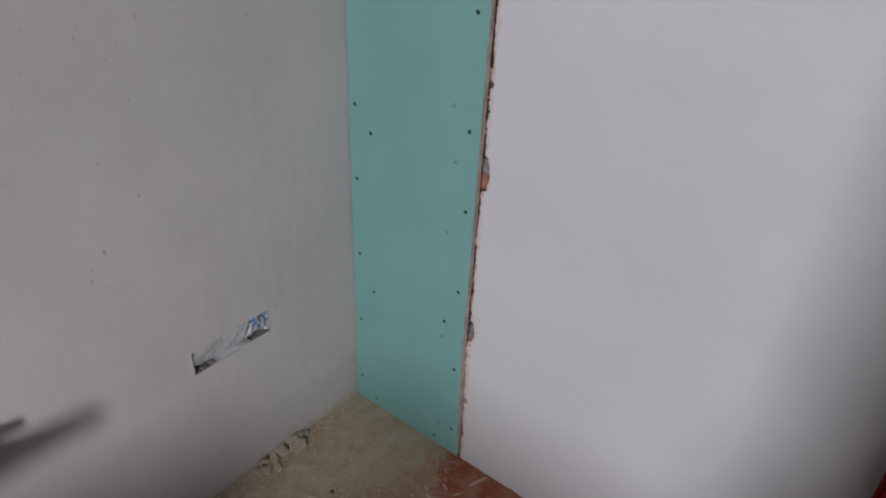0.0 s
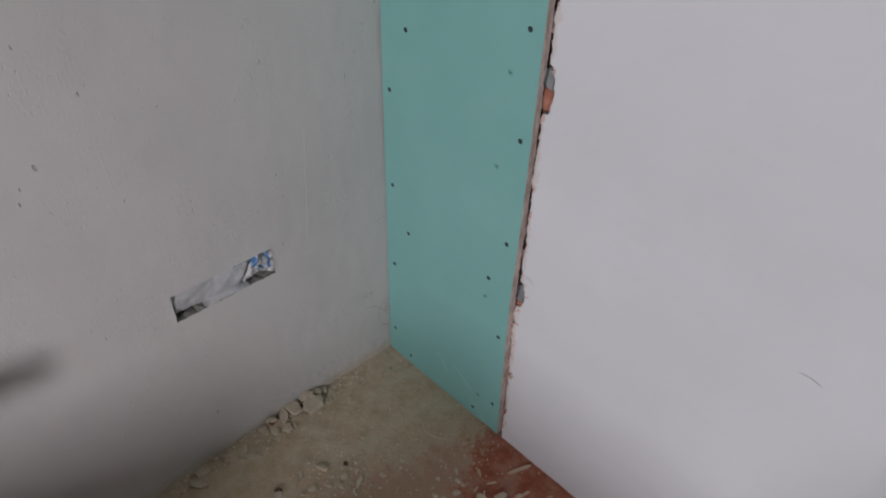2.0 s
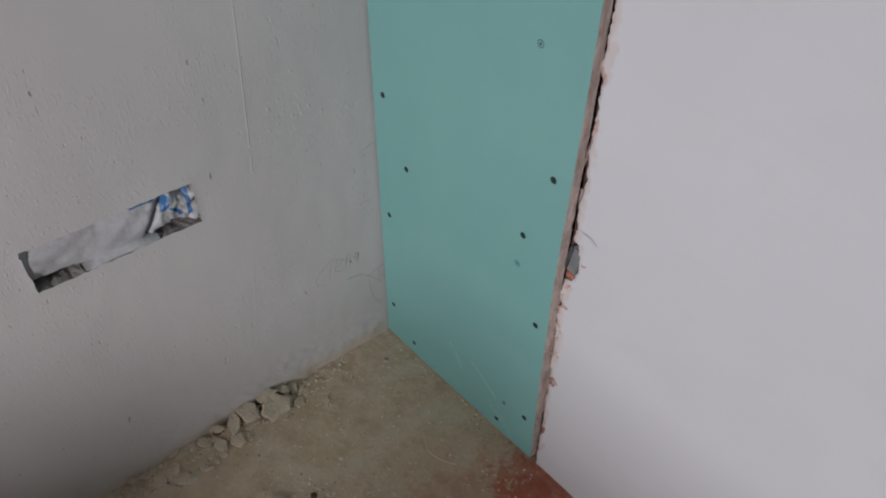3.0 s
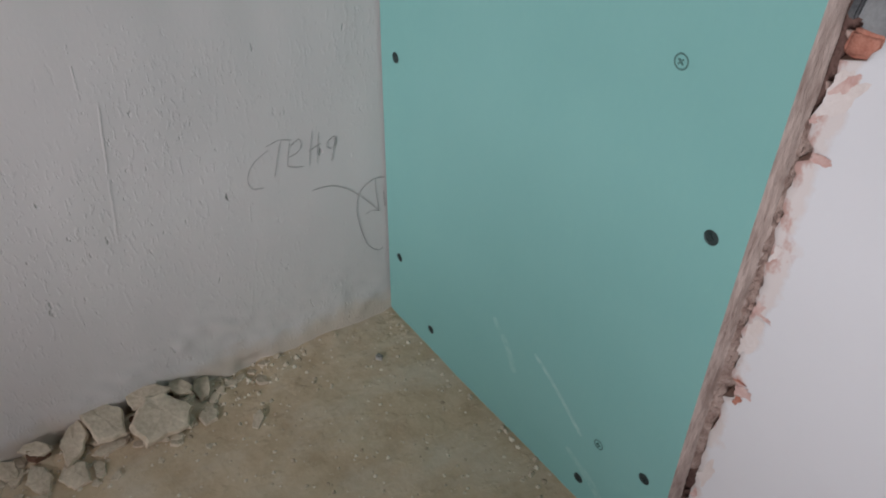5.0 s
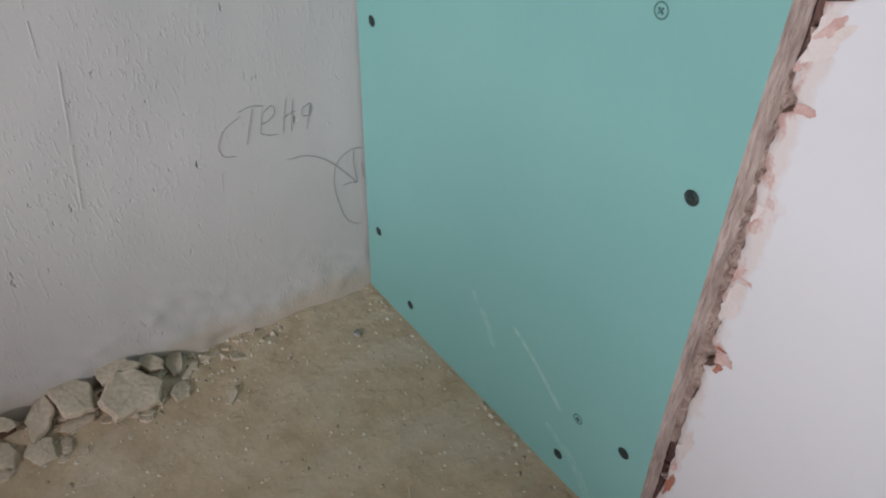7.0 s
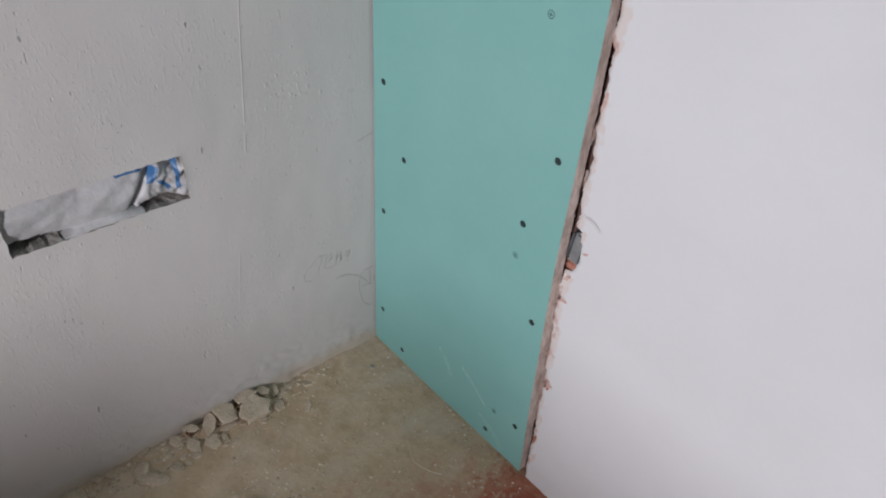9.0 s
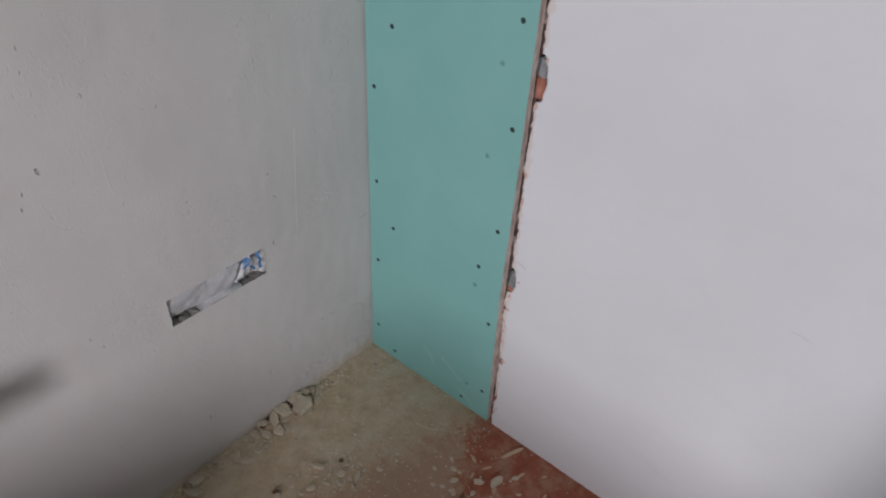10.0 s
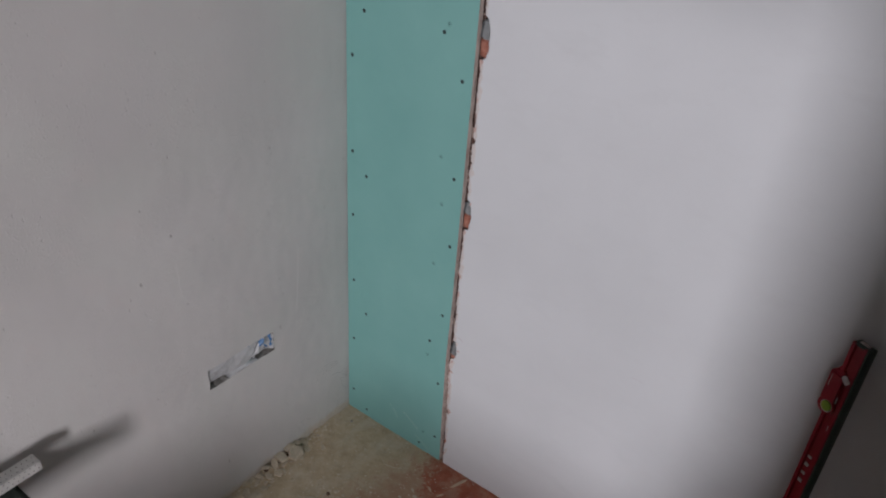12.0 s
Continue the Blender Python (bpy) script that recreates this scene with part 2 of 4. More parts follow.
TINTED_SCREW = paint("dusty_screw", (0.07, 0.16, 0.145), (0.12, 0.24, 0.22), 300, rough=0.7, bump=0.2, distance=0.0005)
DARK_STEEL = paint("dark_steel", (0.07, 0.075, 0.08), (0.15, 0.16, 0.165), 60, rough=0.6, metal=0.3, bump=0.4, distance=0.001)
STEEL = paint("grey_steel", (0.22, 0.235, 0.24), (0.33, 0.345, 0.35), 40, rough=0.55, metal=0.35, bump=0.25, distance=0.001)
PENCIL = paint("pencil", (0.035, 0.035, 0.035), (0.13, 0.13, 0.125), 400, rough=0.7, bump=0.1, distance=0.0002)
SCUFF = paint("pale_scuff", (0.235, 0.47, 0.435), (0.37, 0.58, 0.54), 120, bump=0.1, distance=0.0003)
FAINT_SCUFF = paint("faint_scuff", (0.225, 0.465, 0.43), (0.29, 0.52, 0.48), 160, bump=0.1, distance=0.0003)
GREY_SCUFF = paint("grey_scuff", (0.58, 0.57, 0.59), (0.67, 0.66, 0.68), 120, bump=0.1, distance=0.0003)
RED_PAINT = paint("red_level_paint", (0.21, 0.006, 0.016), (0.29, 0.012, 0.024), 18, rough=0.32, bump=0.05, distance=0.0005)
SHADE_EDGE_AND_CAP = paint("dark_green_grey_edge", (0.030, 0.042, 0.036), (0.055, 0.068, 0.06), 30, rough=0.5, bump=0.1, distance=0.0005)
VIAL = paint("lime_vial", (0.20, 0.30, 0.04), (0.32, 0.42, 0.07), 60, rough=0.15, bump=0.02, distance=0.0002)
PALE_PRINT_AND_GLINT = paint("pale_print_and_glint", (0.40, 0.30, 0.30), (0.60, 0.52, 0.52), 90, rough=0.5, bump=0.05, distance=0.0002)
WHITE_METAL = paint("dusty_white_metal", (0.42, 0.41, 0.39), (0.54, 0.53, 0.51), 30, rough=0.6, bump=0.1, distance=0.0005)
HOLE_DARK = paint("hole_shade", (0.13, 0.12, 0.11), (0.22, 0.21, 0.20), 90, rough=0.9, bump=0.1, distance=0.0005)
CRATE = paint("dark_green_plastic", (0.014, 0.022, 0.018), (0.026, 0.038, 0.031), 14, rough=0.5, bump=0.1, distance=0.001)
CEILING = paint("ceiling_paint", (0.50, 0.49, 0.47), (0.60, 0.59, 0.57), 3, bump=0.2, distance=0.004)
OTHER_WALL = paint("other_plaster", (0.34, 0.32, 0.30), (0.44, 0.42, 0.395), 3, bump=0.3, distance=0.004)
EAST_FILL_WALL = paint("pale_plaster", (0.55, 0.54, 0.52), (0.66, 0.65, 0.63), 4, bump=0.3, distance=0.004)
FRAME = paint("window_frame_paint", (0.74, 0.74, 0.73), (0.82, 0.82, 0.81), 8, rough=0.4, bump=0.05, distance=0.0005)


# ---- building helpers ----
def mesh_object(name, bm, mat, smooth=False):
    me = bpy.data.meshes.new(name)
    bmesh.ops.recalc_face_normals(bm, faces=bm.faces)
    if smooth:
        for f in bm.faces:
            f.smooth = True
    bm.to_mesh(me)
    bm.free()
    me.materials.append(mat)
    return new(name, me)


def part(name, bm, mat, parent, label="", smooth=False):
    ob = mesh_object(name, bm, mat, smooth)
    ob.parent = parent
    return tagged(ob, label)


def box(bm, x0, x1, y0, y1, z0, z1, bevel=0.0, m=None):
    made = bmesh.ops.create_cube(bm, size=1.0)["verts"]
    for v in made:
        v.co = Vector(((x0 + x1) / 2 + v.co.x * (x1 - x0), (y0 + y1) / 2 + v.co.y * (y1 - y0), (z0 + z1) / 2 + v.co.z * (z1 - z0)))
    if bevel:
        edges = list({e for v in made for e in v.link_edges})
        made = list({v for f in bmesh.ops.bevel(bm, geom=edges, offset=bevel, segments=2, affect="EDGES")["faces"] for v in f.verts} | {v for v in made if v.is_valid})
    if m is not None:
        bmesh.ops.transform(bm, matrix=m, verts=[v for v in made if v.is_valid])
    return bm


def grid(bm, us, vs, point, keep=None):
    """Quads over the lines us and vs; point(u, v) gives the place."""
    rows = [[bm.verts.new(point(u, v)) for u in us] for v in vs]
    for j in range(len(vs) - 1):
        for i in range(len(us) - 1):
            if keep is None or keep((us[i] + us[i + 1]) / 2, (vs[j] + vs[j + 1]) / 2):
                bm.faces.new((rows[j][i], rows[j][i + 1], rows[j + 1][i + 1], rows[j + 1][i]))
    return rows


def spaced(*stretches):
    """Line positions: (start, end, step) one after another."""
    out = []
    for a, b, step in stretches:
        n = max(1, round((b - a) / step))
        out += [a + (b - a) * i / n for i in range(n)]
    return out + [stretches[-1][1]]


def stroke(bm, points, width, height, out):
    """A thin raised ribbon along points, which lie on a plane with the normal out."""
    out = Vector(out).normalized()
    points = [Vector(p) for p in points]
    rows = []
    for i, p in enumerate(points):
        way = (points[min(i + 1, len(points) - 1)] - points[max(i - 1, 0)]).normalized()
        side = way.cross(out).normalized()
        w = width * (0.5 if i in (0, len(points) - 1) else 1.0)
        rows.append([bm.verts.new(p + side * w / 2 * k + out * (height if k == 0 else 0.0)) for k in (-1, 0, 1)])
    for a, b in zip(rows, rows[1:]):
        for k in (0, 1):
            bm.faces.new((a[k], a[k + 1], b[k + 1], b[k]))


def smooth_line(points, steps=6):
    """Catmull-Rom through a few points."""
    p = [Vector(q) for q in points]
    p = [p[0] * 2 - p[1], *p, p[-1] * 2 - p[-2]]
    out = []
    for a, b, c, d in zip(p, p[1:], p[2:], p[3:]):
        for k in range(steps):
            s = k / steps
            out.append(0.5 * (2 * b + (c - a) * s + (2 * a - 5 * b + 4 * c - d) * s * s + (3 * b - a - 3 * c + d) * s ** 3))
    return out + [p[-2]]


# ---- the plastered wall on the west side, turned two degrees off square ----
SKEW = 0.035
ALONG = Vector((-SKEW, -1, 0)).normalized()
OUT = Vector((1, -SKEW, 0)).normalized()
SOCKET = (0.309, 0.536, 0.466, 0.533)  # along the wall, height


def west(u, z, d=0.0):
    return ALONG * u + OUT * d + Vector((0, 0, z))


def west_relief(u, z):
    d = 0.0016 * noise.noise((u * 7, z * 5, 0.3)) + 0.0007 * noise.noise((u * 30, z * 18, 4.0))
    d += 0.006 * math.exp(-z / 0.016) * (0.7 + 0.9 * noise.noise((u * 16, 3.1, z * 20)))
    d += 0.002 * math.exp(-((z - 0.03) / 0.025) ** 2) * max(0.0, noise.noise((u * 24, 8.0, z * 40)) + 0.05)
    d += 0.002 * math.exp(-((z - 0.015) / 0.022) ** 2) * max(0.0, noise.noise((u * 40, 5.0, z * 50)))
    d += 0.0010 * math.exp(-((z - 0.04) / 0.05) ** 2) * noise.noise((u * 70, 1.0, z * 80))
    # smeared ledges above the foot, a lump and a broken-out hollow in it
    for u0, z0, u1, z1, high in ((0.315, 0.052, 0.235, 0.070, 0.0016), (0.40, 0.040, 0.31, 0.050, 0.0014), (0.235, 0.084, 0.170, 0.072, 0.0016)):
        k = min(1.0, max(0.0, (u0 - u) / (u0 - u1)))
        off = z - z0 - (z1 - z0) * k
        d += high * math.exp(-((u - u0 + (u0 - u1) * k) / 0.012) ** 2) * math.exp(-(off / (0.006 if off > 0 else 0.014)) ** 2) * (0.5 + 1.4 * noise.noise((u * 60, z * 60, 11.0)))
    d -= 0.004 * math.exp(-((u - 0.176) / 0.017) ** 4) * math.exp(-((z - 0.007) / 0.008) ** 2)
    return d


def west_wall():
    bm = bmesh.new()
    s0, s1, h0, h1 = SOCKET
    us = spaced((-0.004, s0, 0.005), (s0, s1, 0.0065), (s1, 1.1, 0.01), (1.1, 1.75, 0.1))
    zs = spaced((-0.03, 0.12, 0.004), (0.12, h0, 0.009), (h0, h1, 0.0062), (h1, 1.2, 0.012), (1.2, HIGH + 0.02, 0.07))
    eps = 1e-6

    def at(u, z):
        d = west_relief(u, z)
        on = (abs(u - s0) < eps or abs(u - s1) < eps) and h0 - eps <= z <= h1 + eps or (abs(z - h0) < eps or abs(z - h1) < eps) and s0 - eps <= u <= s1 + eps
        if on:
            u += 0.0022 * noise.noise((z * 160, u * 90, 1.0))
            z += 0.0026 * noise.noise((u * 140, z * 80, 7.0)) - (0.002 if z < h0 + eps else 0.0)
            d += 0.0008
        return west(u, z, d)

    grid(bm, us, zs, at, lambda u, z: not (s0 < u < s1 and h0 < z < h1))
    wall = mesh_object("wall_west", bm, RAW, True)
    tagged(wall, "bare grey trowelled plaster wall with a chased-out socket slot", "wall", kind="structure")
    sides = bmesh.new()
    around = [(u, h0) for u in spaced((s0, s1, 0.0065))] + [(s1, z) for z in spaced((h0, h1, 0.0062))] + [(u, h1) for u in spaced((s0, s1, 0.0065))][::-1] + [(s0, z) for z in spaced((h0, h1, 0.0062))][::-1]
    rings = []
    for k in range(5):
        rings.append([sides.verts.new(at(u, z) - OUT * (0.0088 * k) + Vector((0, 0, 0.0016 * (k > 0) * noise.noise((u * 150, z * 150, k * 2.0))))) for u, z in around])
    for a, b in zip(rings, rings[1:]):
        for i in range(len(around) - 1):
            if (a[i].co - a[i + 1].co).length > 1e-5:
                sides.faces.new((a[i], a[i + 1], b[i + 1], b[i]))
    part("socket_recess_side", sides, SLOT, wall, "rough broken sides of the socket slot")
    back = bmesh.new()
    grid(back, spaced((s0 - 0.01, s1 + 0.01, 0.012)), spaced((h0 - 0.01, h1 + 0.01, 0.012)), lambda u, z: west(u, z, -0.032 + 0.003 * noise.noise((u * 60, z * 60, 0))))
    part("socket_recess_back", back, SLOT, wall, "rough broken back of the socket slot", True)
    core = bmesh.new()
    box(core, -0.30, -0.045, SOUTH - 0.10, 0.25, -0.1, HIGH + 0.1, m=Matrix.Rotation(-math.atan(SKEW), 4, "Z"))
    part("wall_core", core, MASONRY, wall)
    # upright trowel ridges
    for u0, z0, u1, z1, w in ((0.196, 0.774, 0.219, 0.500, 0.004), (0.250, 0.345, 0.269, 0.205, 0.0042), (0.261, 0.385, 0.263, 0.340, 0.003), (0.024, 0.356, 0.027, 0.343, 0.003), (0.044, 0.345, 0.047, 0.325, 0.0025), (0.575, 0.90, 0.572, 0.815, 0.003), (0.148, 0.205, 0.150, 0.185, 0.003)):
        ridge = bmesh.new()
        n, run = 60, []
        for i in range(n + 1):
            u, z = u0 + (u1 - u0) * i / n + 0.0008 * noise.noise((i * 0.35, u0 * 50, 2.0)), z0 + (z1 - z0) * i / n
            if noise.noise((i * 0.31, u0 * 90, 5.0)) > (-0.4 if u0 == 0.25 else -0.3) and i < n:
                run.append(west(u, z, west_relief(u, z) + 0.0002))
                continue
            if len(run) > 2:
                stroke(ridge, run, w * (0.55 + 0.5 * abs(noise.noise((i * 0.7, 1.0, u0)))), (2.6 if z0 > 0.5 else 1.0) * (0.0002 + 0.0003 * abs(noise.noise((i * 0.9, 4.0, u0)))), OUT)
            run = []
        part("plaster_ridge", ridge, RAW, wall)
    # spatter: little plaster blobs, thickest round the slot
    rng = random.Random(5)
    spots = bmesh.new()
    for k in range(620):
        if k < 150:
            a = rng.random() * 6.28
            u, z = (s0 + s1) / 2 + math.cos(a) * (0.118 + abs(rng.gauss(0, 0.02))), (h0 + h1) / 2 + math.sin(a) * (0.042 + abs(rng.gauss(0, 0.018)))
        elif k < 260:
            u, z = rng.gauss(0.62, 0.05), rng.gauss(0.645, 0.022)
            if k > 205:
                u, z = rng.gauss(0.142, 0.02), rng.gauss(0.585, 0.03)
        else:
            u, z = rng.uniform(0.02, 1.0), rng.uniform(0.05, 0.75)
        if k >= 320:
            u, z = rng.uniform(0.01, 0.42), rng.uniform(0.03, 0.42)
            if noise.noise((u * 11, z * 9, 21.0)) < -0.05:
                continue
        if s0 - 0.004 < u < s1 + 0.004 and h0 - 0.004 < z < h1 + 0.004:
            continue
        r = rng.uniform(0.0008, 0.0030 if k < 150 else 0.0038 if 205 < k < 235 else 0.0024 if k < 320 else 0.0013)
        tall = rng.uniform(0.8, 2.2) if k < 320 else rng.uniform(1.5, 4.0)
        tip = spots.verts.new(west(u, z, west_relief(u, z) + r * 0.3))
        ring = [spots.verts.new(west(u + r * math.cos(a) * rng.uniform(0.4, 1.5), z + r * tall * math.sin(a) * rng.uniform(0.4, 1.5), west_relief(u, z) - 0.0003)) for a in (0, 1.05, 2.1, 3.14, 4.2, 5.2)]
        for a, b in zip(ring, ring[1:] + ring[:1]):
            spots.faces.new((a, b, tip))
    tagged(part("plaster_spatter", spots, RAW, wall, "small plaster spatter and drips"), kind="stuff")
    return wall


west_wall()


# ---- the plastic film stuffed into the slot ----
def stuffed_film():
    s0, s1, h0, h1 = SOCKET
    bm = bmesh.new()

    def at(u, z):
        f, g = (u - s0) / (s1 - s0), (z - h0) / (h1 - h0)
        crumple = max(0.0, 1 - f / 0.36)
        d = -0.013 + 0.006 * math.sin(3.1 * g) + 0.002 * f
        d += 0.007 * noise.noise((u * 13, z * 17, 2.0)) + 0.002 * noise.noise((u * 34 + z * 60, z * 30, 5.0)) + 0.003 * abs(noise.noise((u * 24 - z * 20, z * 40, 7.0)))
        d += crumple * (0.010 * noise.noise((u * 60, z * 50, 5.0)) + 0.015 * (abs(noise.noise((u * 75 + z * 40, z * 55 - u * 30, 9.0))) - 0.15) + 0.009 * (abs(noise.noise((u * 150 - z * 60, z * 110, 3.0))) - 0.15))
        d -= 0.012 * math.exp(-((u - s0 - 0.078 + 0.6 * (z - h0)) / 0.0045) ** 2)
        return west(u, z + 0.002 * noise.noise((u * 50, z * 10, 0.0)), min(d, 0.0012))

    def lower(u):
        f = (u - s0) / (s1 - s0)
        return h0 + 0.004 + 0.012 * max(0.0, (f - 0.62) / 0.38) + 0.011 * max(0.0, 1 - abs(f - 0.16) / 0.14) + 0.003 * noise.noise((u * 120, 0.5, 2.5))

    grid(bm, spaced((s0 - 0.001, s1 + 0.001, 0.0025)), spaced((h0, h1 + 0.001, 0.0025)), at, lambda u, z: z > lower(u))
    ob = mesh_object("plastic_film", bm, FILM, True)
    tagged(ob, "crumpled white plastic film with blue print stuffed in the wall slot", "plastic bag")
    lip = bmesh.new()
    grid(lip, spaced((s0 + 0.062, s1 - 0.062, 0.003)), range(7), lambda u, k: west(u, h0 - 0.001 + (0.0005 + 0.0023 * math.sin(math.pi * (u - s0 - 0.062) / (s1 - s0 - 0.124)) ** 1.1) * k + 0.003 * noise.noise((u * 34, 1, k * 0.4)), 0.0004 - 0.0022 * k + 0.0042 * math.sin(k * 0.9) + 0.001 * noise.noise((u * 80, k, 3))))
    part("folded_lip", lip, FILM, ob, "folded lower lip of the film", True)


stuffed_film()


# ---- pencilled word and arrow on the plaster ----
def pencil_marks():
    word = [
        [(0.122, 0.256), (0.138, 0.247), (0.146, 0.233), (0.143, 0.221), (0.132, 0.218)],
        [(0.110, 0.261), (0.115, 0.245), (0.120, 0.226)],
        [(0.124, 0.260), (0.112, 0.263), (0.099, 0.260)],
        [(0.101, 0.258), (0.104, 0.245), (0.106, 0.234)],
        [(0.101, 0.254), (0.092, 0.259), (0.090, 0.252), (0.096, 0.245), (0.104, 0.243)],
        [(0.106, 0.234), (0.098, 0.230), (0.090, 0.229)],
        [(0.077, 0.264), (0.081, 0.247), (0.084, 0.229)],
        [(0.083, 0.243), (0.077, 0.246), (0.070, 0.248)],
        [(0.071, 0.260), (0.0735, 0.245), (0.076, 0.228)],
        [(0.054, 0.252), (0.062, 0.249), (0.063, 0.241), (0.056, 0.241), (0.054, 0.251), (0.057, 0.238), (0.060, 0.226)],
    ]
    arrow = [
        [(0.084, 0.199), (0.060, 0.196), (0.036, 0.179), (0.009, 0.147)],
        [(0.027, 0.149), (0.018, 0.150), (0.009, 0.147)],
        [(0.012, 0.188), (0.012, 0.170), (0.009, 0.147)],
        [(0.001, 0.187), (0.014, 0.189), (0.030, 0.180), (0.036, 0.160), (0.034, 0.138), (0.026, 0.108), (0.014, 0.095), (0.006, 0.095)],
    ]
    tick = [[(0.036, 0.461), (0.018, 0.466), (0.004, 0.470)]]
    dash = [[(0.003, 0.170), (0.0025, 0.160), (0.002, 0.150)]]
    for name, strokes, label in (("pencilled_word", word, "word CTEHA pencilled by hand on the plaster"), ("pencilled_arrow", arrow, "pencilled arrow and arc pointing into the corner"), ("pencil_tick", tick, "short pencil tick on the plaster by the board"), ("pencil_dash", dash, "short dark pencil dash at the corner")):
        bm = bmesh.new()
        for s in strokes:
            fine = smooth_line([(u, z, 0) for u, z in s], 7)
            stroke(bm, [west(p.x, p.y, west_relief(p.x, p.y) + 0.0012) for p in fine], 0.00044, 0.0002, OUT)
        tagged(mesh_object(name, bm, PENCIL), label, "pencil mark")


pencil_marks()


def board_side(z):
    """Where the green board ends to the east."""
    return 0.4003 + 0.0065 * math.exp(-((max(z, 0)) / 0.15) ** 2) - 0.0032 * math.exp(-((z - 0.45) / 0.14) ** 2)


# ---- the masonry of the north wall and its white plaster with a broken edge ----
def north_wall():
    core = bmesh.new()
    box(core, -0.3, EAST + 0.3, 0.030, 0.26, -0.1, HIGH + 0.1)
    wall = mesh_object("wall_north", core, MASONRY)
    tagged(wall, "old brick wall under white plaster, broken along the board", "wall", kind="structure")

    gouges = ((0.456, 0.528, 0.0165), (0.915, 1.003, 0.0165), (1.375, 1.470, 0.019), (0.400, 0.412, 0.005), (0.225, 0.245, 0.006), (0.545, 0.560, 0.004), (1.16, 1.175, 0.006), (1.9, 1.96, 0.012))

    def edge(z):
        x = 0.4125 + 0.0032 * noise.noise((z * 55, 0.2, 0.0)) + 0.0024 * noise.noise((z * 170, 3.2, 0.0)) + 0.002 * noise.noise((z * 12, 9.0, 0.0))
        x += 0.006 * math.exp(-max(z, 0) / 0.09) + 0.0025 * math.exp(-((z - 0.16) / 0.09) ** 2) - 0.0055 * math.exp(-((z - 0.41) / 0.07) ** 2)
        if z > 0.5:
            x += 0.0032 * min(1.0, (z - 0.5) * 8) * (noise.noise((z * 34, 4.4, 0.0)) + 0.5 * noise.noise((z * 90, 6.4, 0.0)))
        for a, b, deep in gouges:
            if a < z < b:
                x += deep * math.sin(math.pi * (z - a) / (b - a)) ** 0.22
        return x

    bm = bmesh.new()
    zs = spaced((-0.02, 1.55, 0.0035), (1.55, HIGH + 0.02, 0.012))
    steps = [("e", 0.0), ("e", 0.002), ("e", 0.006), ("e", 0.014), ("x", 0.46), ("x", 0.6), ("x", 0.9), ("x", 1.3), ("x", EAST + 0.02)]

    def coat_face(x, z):
        return 0.003 - 0.0012 * noise.noise((x * 5, z * 4, 2.0)) - 0.002 * math.exp(-z / 0.02)

    def place(k, z):
        kind, value = steps[int(k)]
        x = edge(z) + value if kind == "e" else value
        y = coat_face(x, z)
        y += {0: 0.0018, 1: 0.0002}.get(int(k), 0.0) + (0.0008 * noise.noise((z * 200, k * 3, 1)) if k < 4 else 0.0)
        return Vector((x, y, z))

    grid(bm, range(len(steps)), zs, place)
    coat = part("white_plaster_coat", bm, WHITE, wall, "smooth white plaster coat", True)
    side = bmesh.new()
    grid(side, range(5), zs, lambda k, z: Vector((edge(z) + (0.0 if k == 0 else 0.0025 * noise.noise((z * 140, k * 2.0, 6.0)) - 0.0007 * k), place(0, z).y + 0.0002 + 0.0062 * k, z)))
    part("broken_plaster_edge", side, BROKEN, wall, "crumbled tan and pink broken plaster edge", True)
    # bared cream undercoat and smears of brick dust along the break: x off the edge, height, length, width, turn
    rng = random.Random(11)
    smears = ((0.008, 0.443, 0.034, 0.014, 62, CREAM), (0.0065, 0.4465, 0.019, 0.0055, 58, BRICK_DUST), (0.002, 0.4245, 0.007, 0.004, 50, BRICK_DUST), (0.0065, 0.4065, 0.013, 0.0055, 5, BRICK_DUST), (0.002, 0.3045, 0.013, 0.006, 80, BRICK_DUST),
              (0.0065, 0.280, 0.036, 0.012, 75, CREAM), (0.0085, 0.301, 0.010, 0.003, -10, BRICK_DUST), (0.0055, 0.2405, 0.016, 0.010, 30, BRICK_DUST), (0.008, 0.2465, 0.010, 0.003, 15, BRICK), (0.003, 0.232, 0.010, 0.005, 70, BRICK), (0.007, 0.152, 0.030, 0.011, 80, CREAM), (0.004, 0.125, 0.012, 0.005, 85, BRICK_DUST),
              (0.004, 0.105, 0.030, 0.006, 88, BRICK), (0.010, 0.060, 0.030, 0.009, 80, CREAM), (0.003, 0.045, 0.018, 0.005, 85, BRICK_DUST), (0.003, 0.520, 0.020, 0.008, 75, CREAM), (0.009, 0.498, 0.010, 0.004, 20, BRICK_DUST), (0.004, 0.345, 0.014, 0.005, 80, CREAM),
              (0.004, 0.905, 0.024, 0.010, 70, BRICK_DUST), (0.003, 0.995, 0.010, 0.006, 60, BRICK_DUST), (0.004, 0.700, 0.022, 0.006, 85, BRICK_DUST), (0.003, 0.820, 0.014, 0.005, 80, CREAM), (0.004, 1.365, 0.022, 0.010, 70, BRICK_DUST), (0.003, 1.20, 0.014, 0.006, 80, BRICK_DUST))
